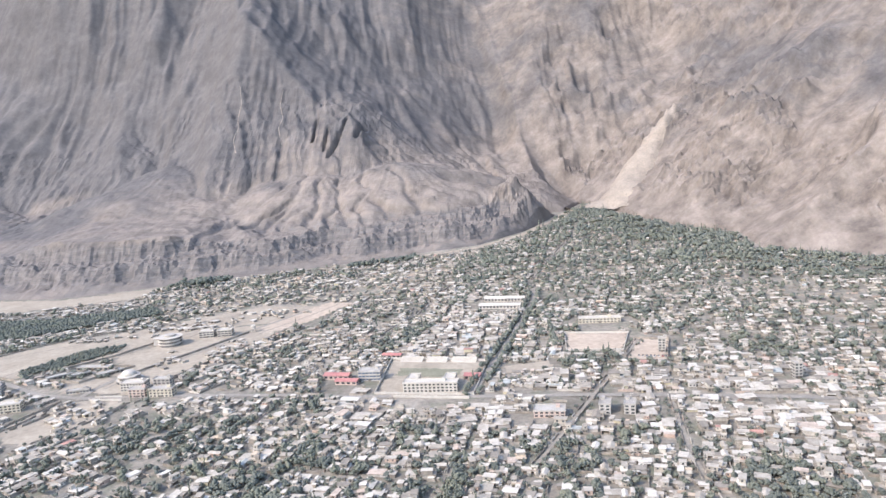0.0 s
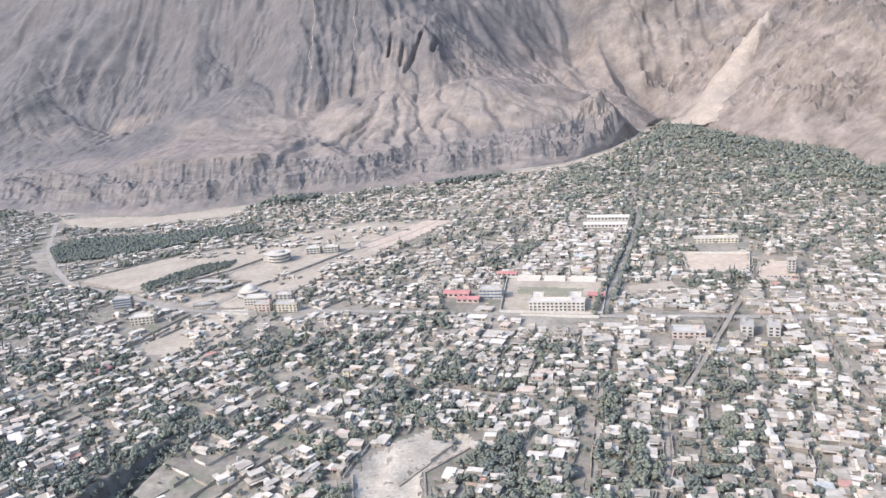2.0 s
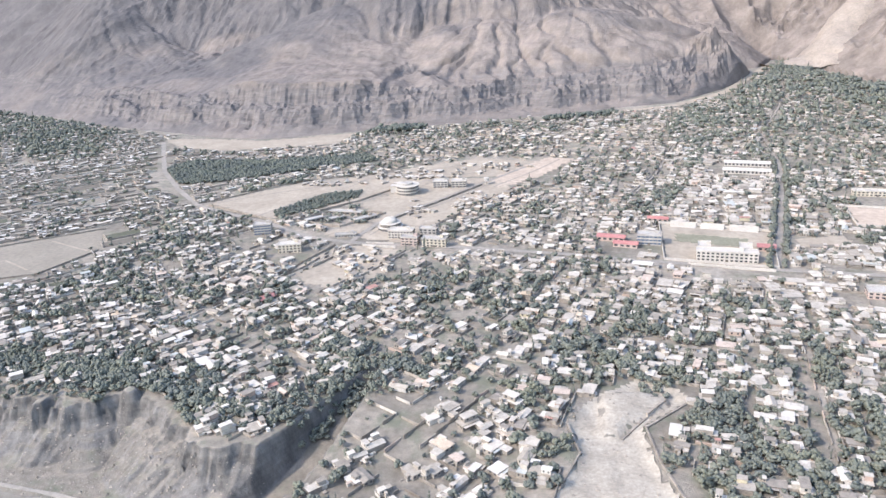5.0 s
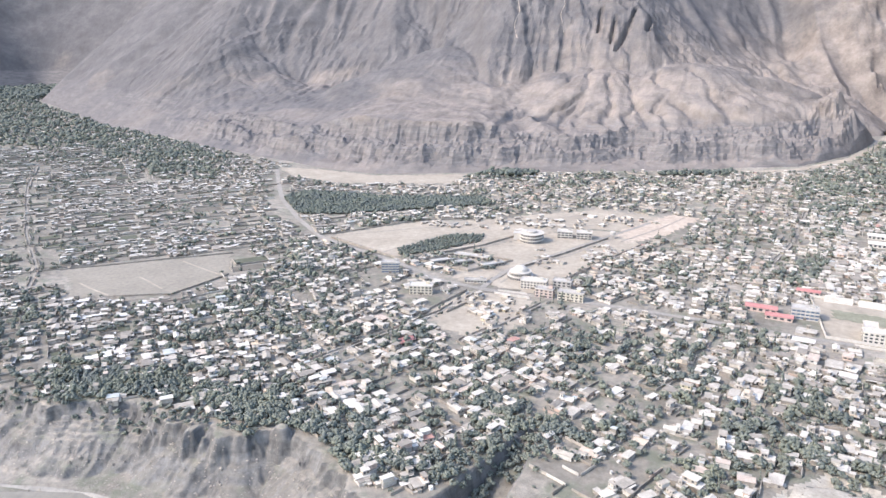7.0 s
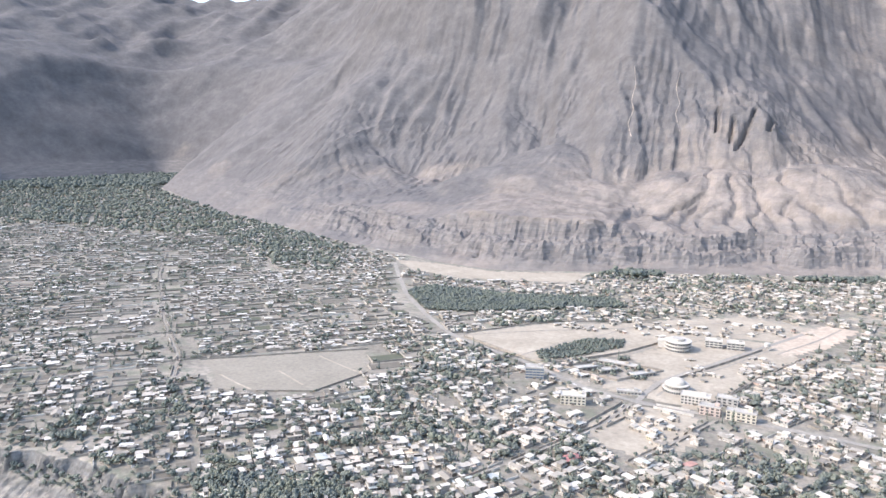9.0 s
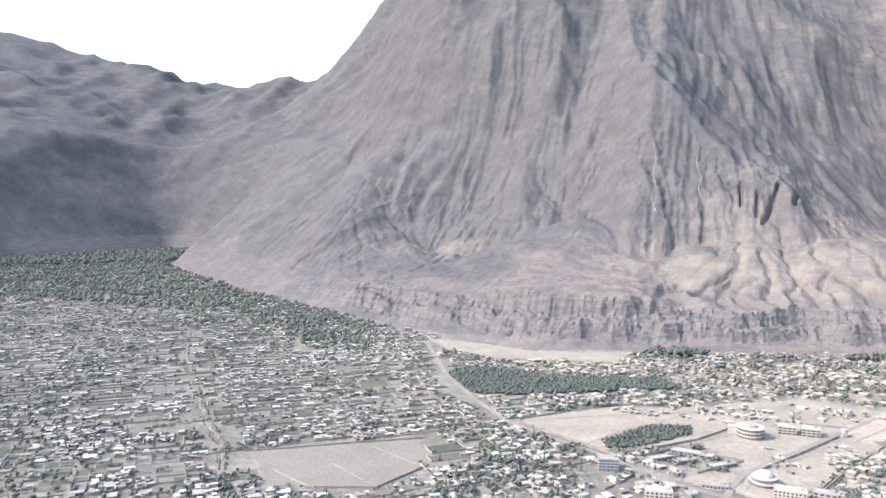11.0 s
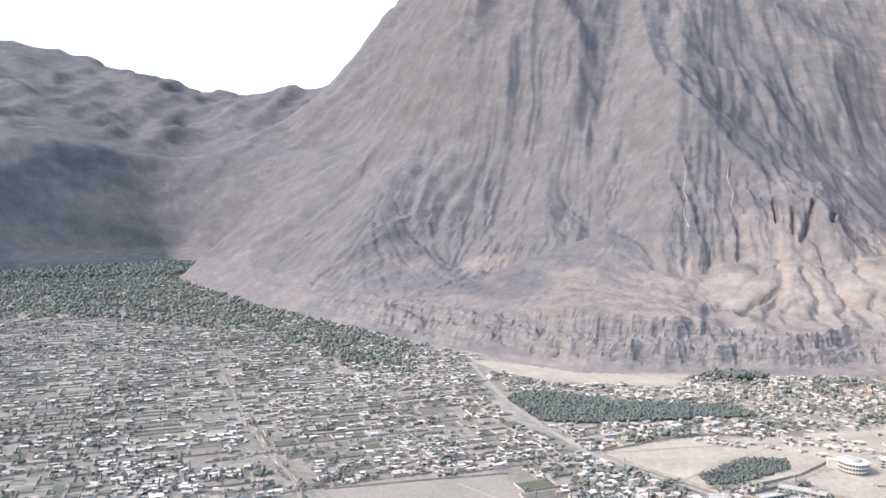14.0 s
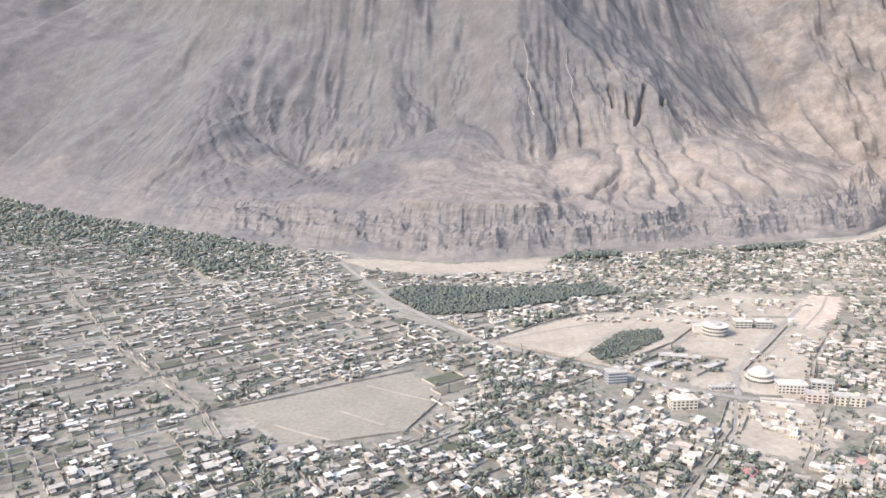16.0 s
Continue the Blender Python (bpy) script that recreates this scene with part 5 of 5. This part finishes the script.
# compound walls and plots between the houses
pieces = []
wall_z = ground_z(np.array([w[0] for w in WALL_RUNS]), np.array([w[1] for w in WALL_RUNS]))
for (x, y, a, length), z in zip(WALL_RUNS, wall_z):
    v, f = box(-length / 2, length / 2, -0.22, 0.22, -1.0, 1.9)
    pieces.append((placed(v, x, y, z, a), f[:5]))
tagged(new("compound_walls", mesh_of("compound_walls", *merge(pieces), mats=[YARD_WALLS])), "low mud compound walls between the plots", "walls", "", "stuff")
pieces = []
lot_z = ground_z(np.array([w[0] for w in LOTS]), np.array([w[1] for w in LOTS]))
for (x, y, a, w, d), z in zip(LOTS, lot_z):
    v, f = box(-w / 2, w / 2, -d / 2, d / 2, -0.5, 0.22)
    pieces.append((placed(v, x, y, z, a), f[:5]))
tagged(new("farm_plots", mesh_of("farm_plots", *merge(pieces), mats=[PLOTS])), "small dry farm plots in different browns", "field", "", "stuff")


# ---- public buildings ----
def windows_on(parent, w, d, storeys, floor_h, bays, side_bays, material, wide=0.55, tall=0.5):
    """Every window is a pane of its own just proud of the wall, in rows on the front and both sides."""
    bw, sw = w / bays * wide, d / side_bays * wide
    front = mesh_of("window", *box(-bw / 2, bw / 2, -0.10, 0.05, 0, floor_h * tall), mats=[material])
    side = mesh_of("window", *box(-0.10, 0.10, -sw / 2, sw / 2, 0, floor_h * tall), mats=[material])
    for s in range(storeys):
        z = s * floor_h + floor_h * 0.32
        for k in range(bays):
            part("window", front, material, parent).location = (-w / 2 + w * (k + 0.5) / bays, -d / 2, z)
        for k in range(side_bays):
            for sx in (-1, 1):
                part("window", side, material, parent).location = (sx * w / 2, -d / 2 + d * (k + 0.5) / side_bays, z)


def block(name, x, y, turn, w, d, storeys, wall, roof, label, category="building", bays=6, side_bays=3, floor_h=2.7, glass=GLASS, wide=0.55, parapet=0.8, group=""):
    t = thing(name, x, y, surface_z(x, y), turn, label, category, group)
    h = storeys * floor_h
    part("wall", box(-w / 2, w / 2, -d / 2, d / 2, -1.5, h), wall, t)
    top = part("roof", merge(slab(w, d, h, 0.35, parapet)), roof, t, "flat concrete roof with a parapet")
    for s in range(1, storeys):
        part("floor_band", box(-w / 2 - 0.12, w / 2 + 0.12, -d / 2 - 0.12, d / 2 + 0.12, s * floor_h - 0.2, s * floor_h + 0.15), roof, t)
    windows_on(t, w, d, storeys, floor_h, bays, side_bays, glass, wide)
    part("door", box(-1.2, 1.2, -d / 2 - 0.15, -d / 2 + 0.05, -0.2, 2.2), DOOR_AND_SHADE, t)
    part("stair_head", box(w * 0.2, w * 0.2 + 3.4, d * 0.05, d * 0.05 + 3.0, h + 0.283, h + 2.6), wall, top)
    return t


def round_wall(r0, r1, z0, z1, n=40, cap=True):
    a = np.arange(n) * 2 * math.pi / n
    ring = lambda r, z: np.stack([r * np.cos(a), r * np.sin(a), np.full(n, z)], 1)
    v = np.concatenate([ring(r0, z0), ring(r1, z1), [[0, 0, z1]]])
    i = np.arange(n)
    j = (i + 1) % n
    f = np.stack([i, j, j + n, i + n], 1)
    if cap:
        f = np.concatenate([f, np.stack([i + n, j + n, np.full(n, 2 * n), np.full(n, 2 * n)], 1)])
        tri = f[n:, :3]
        quads = np.stack([tri[0::2, 0], tri[0::2, 1], tri[1::2, 1], tri[0::2, 2]], 1)
        f = np.concatenate([f[:n], quads])
    return v, f


def round_windows(parent, r, z, h, count, width, material, start=math.pi, sweep=math.pi):
    me = mesh_of("window", *box(-width / 2, width / 2, -0.12, 0.12, 0, h), mats=[material])
    for k in range(count):
        a = start + sweep * (k + 0.5) / count
        ob = part("window", me, material, parent)
        ob.location, ob.rotation_euler = (r * math.cos(a), r * math.sin(a), z), (0, 0, a + math.pi / 2)


# the domed hall
hall = thing("domed_hall", -336, 723, surface_z(-336, 723), 0, "round white assembly hall with tiers and a pale dome", "hall")
part("base_wall", round_wall(17.5, 17.5, -1.5, 3.6), CONCRETE, hall)
part("terrace_roof", round_wall(18.2, 18.2, 3.6, 4.0), PLASTER, hall)
part("drum_wall", round_wall(14.5, 14.5, 4.0, 8.4), PLASTER, hall)
part("drum_roof", round_wall(15.4, 15.2, 8.4, 8.9), PLASTER, hall)
part("upper_drum", round_wall(10.4, 10.2, 8.9, 10.6), PLASTER, hall)
shells = [round_wall(10.0 * math.cos(k * math.pi / 16), 10.0 * math.cos((k + 1) * math.pi / 16), 10.6 + 5.0 * math.sin(k * math.pi / 16), 10.6 + 5.0 * math.sin((k + 1) * math.pi / 16), 40, k == 7) for k in range(8)]
part("dome", merge(shells), PLASTER, hall, "pale smooth dome")
part("finial", round_wall(0.25, 0.05, 15.6, 17.6, 8), CONCRETE, hall)
round_windows(hall, 17.5, 0.6, 2.2, 22, 1.9, GLASS, math.pi * 0.95, math.pi * 1.1)
round_windows(hall, 14.5, 5.0, 2.2, 18, 1.7, GLASS, math.pi * 0.95, math.pi * 1.1)
me_col = mesh_of("column", *box(-0.3, 0.3, -0.3, 0.3, 4.0, 8.4), mats=[PLASTER])
for k in range(19):
    a = math.pi * (0.95 + 1.1 * k / 18)
    part("column", me_col, PLASTER, hall).location = (15.0 * math.cos(a), 15.0 * math.sin(a), 0)
hall.scale = (0.74, 0.74, 0.8)
block("office_block", -318, 695, -3, 25, 12, 3, PLASTER, PLASTER, "white three-storey office block beside the domed hall", bays=8)

# the round block and its neighbours
tower = thing("round_block", -343, 857, surface_z(-343, 857), 0, "round three-storey concrete building with banded floors", "building")
for s in range(3):
    part("wall", round_wall(13.2, 13.2, s * 3.8 - (1.5 if s == 0 else 0), s * 3.8 + 3.3), CONCRETE, tower)
    part("floor_band", round_wall(14.6, 14.6, s * 3.8 + 3.3, s * 3.8 + 3.8), PLASTER, tower)
    round_windows(tower, 13.2, s * 3.8 + 0.9, 1.8, 18, 1.7, GLASS, math.pi * 0.9, math.pi * 1.2)
part("roof_house", round_wall(6.5, 6.5, 11.4, 13.8), CONCRETE, tower)
part("side_wing", box(-22, -11, 2, 12, -1.5, 8.2), CONCRETE, tower)
part("wing_roof", box(-22.5, -11, 1.6, 12.4, 8.2, 8.6), PLASTER, tower)
block("office_block", -306, 884, 2, 18, 13, 3, CONCRETE, PLASTER, "grey three-storey office block on bare ground", bays=4, glass=GLASS, wide=0.75)
block("office_block", -283, 884, 2, 18, 13, 3, CONCRETE, PLASTER, "grey three-storey office block on bare ground", bays=4, glass=GLASS, wide=0.75)
block("office_block", -470, 708, 14, 18, 12, 4, CONCRETE, CONCRETE, "dark glazed four-storey office block by the main road", bays=5, glass=BLUE_GLASS, wide=0.86)
block("cream_block", -421, 654, 10, 22, 12, 3, CREAM, PLASTER, "cream-painted three-storey block by the main road", bays=6)
block("hospital", -18, 632, -9, 50, 11, 3, PLASTER, PLASTER, "large white public building with rows of windows", bays=13, side_bays=3, floor_h=2.9)
block("hospital_wing", -34, 648, -9, 10, 16, 3, PLASTER, PLASTER, "white wing behind the large public building", bays=3, side_bays=5, floor_h=2.9)
block("hospital_wing", 0, 643, -9, 10, 16, 3, PLASTER, PLASTER, "white wing behind the large public building", bays=3, side_bays=5, floor_h=2.9)
block("glass_block", -78, 677, -8, 22, 13, 3, CONCRETE, CONCRETE, "three-storey block with a blue glazed front", bays=6, glass=BLUE_GLASS, wide=0.85, floor_h=3.1)


def red_house(x, y, turn, w, d, h, wall, label):
    t = thing("shed", x, y, surface_z(x, y), turn, label, "building")
    part("wall", box(-w / 2, w / 2, -d / 2, d / 2, -1, h), wall, t)
    part("roof", gable(w, d, h + 0.15, 0.6, 1.8), RED_TIN, t, "faded red tin roof")
    windows_on(t, w, d, 1, h, max(3, int(w / 5)), 2, GLASS)


red_house(-112, 686, -14, 26, 10, 4, PINK, "long pink hall with a faded red tin roof")
red_house(-100, 668, -14, 22, 9, 3.6, PINK, "low pink hall with a faded red tin roof")
red_house(21, 657, -14, 15, 10, 4, PINK, "small pink hall with a red roof by the stadium")
red_house(-62, 742, -14, 20, 6, 3.4, PINK, "narrow red-roofed shed beside the stadium")
red_house(-401, 537, 55, 14, 8, 3.5, PINK, "small house with a bright red tin roof")
block("pink_block", 80, 556, -10, 25, 14, 2, PINK, CONCRETE, "pink two-storey shop block on the main street", bays=6)
block("shop_block", 125, 556, 75, 15, 9, 3, CONCRETE, CONCRETE, "tall narrow three-storey shop block", bays=4, side_bays=2)
block("shop_block", 144, 552, 75, 15, 9, 3, CONCRETE, CONCRETE, "tall narrow three-storey shop block", bays=4, side_bays=2)
for x, y, w, wall in ((-291, 700, 18, CONCRETE), (-305, 673, 17, PINK), (-280, 669, 24, CREAM)):
    block("apartment_block", x, y, -8, w, 9, 3, wall, CONCRETE, "three-storey apartment block with rows of windows", bays=max(4, w // 4), side_bays=2, group="apartment rows")
for x, y in ((66, 928), (75, 966)):
    t = thing("long_hall", x, y, surface_z(x, y), -14, "long low hall with a pale tin roof", "hall", "long halls")
    part("wall", box(-27, 27, -6, 6, -1, 4.4), PLASTER, t)
    part("roof", gable(54, 12, 4.55, 0.8, 2.2), PLASTER, t, "pale tin roof")
    windows_on(t, 54, 12, 1, 4.4, 12, 2, GLASS)
block("school", 175, 825, -9, 48, 10, 2, CREAM, PLASTER, "long two-storey school on a beige ground", bays=12)
block("barracks", -377, 697, 8, 22, 6, 1, CONCRETE, CONCRETE, "low grey row of rooms on bare ground", bays=7, side_bays=1)
for x, y, turn, w in ((-424, 753, 40, 30), (-398, 775, -10, 40), (-370, 752, 44, 26), (-404, 752, 40, 22)):
    block("compound_house", x, y, turn, w, 8, 1, MUD_WALL, CONCRETE, "low brown building in a walled compound", bays=6, side_bays=1, floor_h=3.2)
for x, y, turn in ((300, 601, 0), (212, 700, -15)):
    block("tower_block", x, y, turn, 7, 7, 5, CONCRETE, CONCRETE, "slim grey five-storey tower", bays=2, side_bays=2)

# water tank on legs
tank = thing("water_tower", -250, 892, surface_z(-250, 892), 0, "small concrete water tank on four legs", "water tower")
for sx in (-1, 1):
    for sy in (-1, 1):
        part("leg", box(sx * 1.9 - 0.25, sx * 1.9 + 0.25, sy * 1.9 - 0.25, sy * 1.9 + 0.25, -1, 5), CONCRETE, tank)
part("bowl", round_wall(3.2, 3.2, 5, 8.6, 16), CONCRETE, tank)
part("lid", round_wall(3.4, 2.4, 8.6, 9.2, 16), PLASTER, tank)

# stadium stands along the far side of the turf
for k, (x, y, w) in enumerate(((-40, 724, 24), (-14, 717, 22), (14, 710, 26))):
    t = thing("stand", x, y, surface_z(x, y), -15.8, "stepped pale concrete stand beside the turf", "stand", "stadium stands")
    for s in range(5):
        part("step", box(-w / 2, w / 2, -4 + s * 1.7, 4.6, -0.8 if s == 0 else s * 0.75 + 0.003, (s + 1) * 0.75), PLASTER, t)


def wall_line(line, h, material, label, width=0.5, closed=False):
    """A boundary wall with piers, along a line on the ground."""
    pieces = []
    pts = line + line[:1] if closed else line
    for (xa, ya), (xb, yb) in zip(pts, pts[1:]):
        n = max(1, int(math.hypot(xb - xa, yb - ya) / 9))
        a = math.atan2(yb - ya, xb - xa)
        length = math.hypot(xb - xa, yb - ya) / n
        for k in range(n):
            x, y = xa + (xb - xa) * (k + 0.5) / n, ya + (yb - ya) * (k + 0.5) / n
            z = surface_z(x, y)
            v, f = box(-length / 2, length / 2, -width / 2, width / 2, -1.2, h)
            pieces.append((placed(v, x, y, z, a), f))
            v, f = box(-length / 2 - 0.35, -length / 2 + 0.35, -width / 2 - 0.12, width / 2 + 0.12, -1.2, h + 0.3)
            pieces.append((placed(v, x, y, z, a), f))
    ob = new("boundary_wall", mesh_of("boundary_wall", *merge(pieces), mats=[material]))
    return tagged(ob, label, "wall", "", "structure")


wall_line([(-52, 619), (16, 605)], 2.6, PLASTER, "white wall along the main street")
wall_line(STADIUM, 2.4, PLASTER, "pale wall round the stadium ground", closed=True)
wall_line(FIELD_EDGE[:3], 1.8, MUD_WALL, "low dark wall at the edge of the playing field")
wall_line([FIELD_EDGE[3], FIELD_EDGE[4], FIELD_EDGE[5]], 1.8, MUD_WALL, "low dark wall at the edge of the playing field")
wall_line([(-585, 828), (-503, 915), (-395, 962)], 2.0, MUD_WALL, "dark wall along the sandy flat")
wall_line([(-580, 812), (-478, 752), (-455, 738)], 2.4, MUD_WALL, "pale wall along the main road")
wall_line(COMPOUND, 2.6, MUD_WALL, "high wall round the compound", closed=True)
wall_line([(-470, 745), (-395, 822), (-360, 880)], 2.6, MUD_WALL, "dark wall from the road to the office blocks")
wall_line([(-345, 742), (-294, 824), (-255, 888)], 2.6, MUD_WALL, "dark wall beside the hall road")
wall_line([(-268, 770), (-292, 716), (-308, 684)], 2.6, MUD_WALL, "dark wall behind the apartment rows")
wall_line([(-352, 668), (-318, 662)], 2.4, PLASTER, "white wall in front of the office block")
wall_line([(-350, 676), (-322, 673)], 2.0, PLASTER, "white wall in front of the office block")
wall_line([(-380, 668), (-402, 612), (-424, 575)], 2.4, MUD_WALL, "dark wall beside the lane")
wall_line([(-362, 660), (-385, 610)], 2.2, MUD_WALL, "dark wall between bare lots")
wall_line(SCHOOL, 2.2, PLASTER, "pale wall round the school ground", closed=True)
wall_line(SCHOOL_EAST, 2.2, MUD_WALL, "wall round the beige yard", closed=True)
wall_line([(-100, 400), (-112, 385), (-128, 362)], 1.4, MUD_WALL, "broken stone wall across the stream bed", 1.2)
wall_line([(-157, 372), (-151, 345), (-166, 304)], 1.0, MUD_WALL, "stone bank wall of the stream bed", 0.8)
wall_line([(-83, 402), (-114, 371), (-110, 340), (-100, 302)], 1.0, MUD_WALL, "stone bank wall of the stream bed", 1.0)

# boulders in the stream bed
r = random.Random(12)
pieces = []
while len(pieces) < 260:
    x, y = r.uniform(-165, -85), r.uniform(225, 420)
    if inside(np.array([x]), np.array([y]), WASH)[0]:
        s = r.uniform(0.3, 1.3)
        v = ICO * (1 + np.array([[r.uniform(-0.3, 0.3)] for _ in range(12)])) * [s, s * 0.8, s * 0.6]
        pieces.append((v + [x, y, surface_z(x, y) + s * 0.2], ICO_FACES))
tagged(new("boulders", mesh_of("boulders", *merge(pieces), mats=[MUD_WALL])), "grey-brown boulders strewn over the stream bed", "stones", "", "stuff")

# cars in the walled yard
car_paint = palette("car_paint", [(0.0, (0.7, 0.7, 0.68)), (0.5, (0.25, 0.26, 0.28)), (0.75, (0.45, 0.12, 0.1))], 9, rough=0.3, spec=0.5, dirt=0.9)
tyre_mat = mottled("rubber", (0.02, 0.02, 0.02), (0.04, 0.04, 0.04), 2)
first = None
for k in range(9):
    x, y = 186 + k * 3.6, 688 - k * 0.9
    m = pose(x, y, surface_z(x, y) + 0.3, 0, 0, 75 + r.uniform(-6, 6))
    if first is None:
        first = thing("car", x, y, 0, 0, "parked pale saloon car in a dusty yard", "car", "parked cars")
        part("body", box(-2.1, 2.1, -0.85, 0.85, 0.35, 0.95), car_paint, first)
        v, f = box(-1.2, 1.1, -0.78, 0.78, 0.953, 1.5)
        v[4:] *= [0.72, 0.86, 1]
        part("cabin", (v, f), GLASS, first, "dark glazed cabin")
        for sx in (-1.3, 1.3):
            for sy in (-0.8, 0.8):
                v, f = round_wall(0.33, 0.33, -0.1, 0.1, 12)
                part("wheel", (v[:, [0, 2, 1]] + [sx, sy, 0.33], f[:, ::-1]), tyre_mat, first)
        first.matrix_basis = m
    else:
        copy_thing(first, m)

# loose stones below the terrace cliff
r = random.Random(31)
sx, sy = np.array([r.uniform(-820, -300) for _ in range(5200)]), np.array([r.uniform(290, 400) for _ in range(5200)])
dist, _ = to_line(sx, sy, LOW, True)
keep = inside(sx, sy, LOW) & (dist > 6) & (dist < 56)
sx, sy = sx[keep], sy[keep]
vs, fs = [], []
for k, (x, y, z) in enumerate(zip(sx, sy, ground_z(sx, sy))):
    size = 0.35 + 1.1 * r.random() ** 4
    v = OCTA * np.array([[r.uniform(0.6, 1.2) * size, r.uniform(0.6, 1.2) * size, r.uniform(0.4, 0.9) * size]])
    vs.append(placed(v, x, y, z, k * 1.7))
    fs.append(OCTA_FACES + 6 * k)
tagged(new("loose_stones", mesh_of("loose_stones", np.concatenate(vs), np.concatenate(fs), [MUD_WALL])), "grey-brown loose stones on the slope above the river", "stones", "", "stuff")

# sheds, wood stacks and other small things in the yards of the near half of the town
r = random.Random(44)
spots = [(x + r.uniform(-7, 7), y + r.uniform(-7, 7), turn) for x, y, k, turn, sx, sy, sz in HOUSES if y < 720 and sx > 0.6 for _ in range(2)]
px, py = np.array([s[0] for s in spots]), np.array([s[1] for s in spots])
free = ~inside(px, py, LOW) & ~inside(px, py, WASH) & ~inside(px, py, FIELD_EDGE)
pieces = []
for (x, y, turn), z, ok in zip(spots, ground_z(px, py), free):
    if ok:
        w, d, h = r.uniform(0.8, 3.2), r.uniform(0.8, 2.4), r.uniform(0.5, 2.3)
        v, f = box(-w / 2, w / 2, -d / 2, d / 2, -0.6, h)
        pieces.append((placed(v, x, y, z, turn + r.choice((0, 1.57))), f[:5]))
tagged(new("yard_sheds", mesh_of("yard_sheds", *merge(pieces), mats=[WEST_ROOFS])), "small sheds and stacks in the yards of houses", "sheds", "", "stuff")
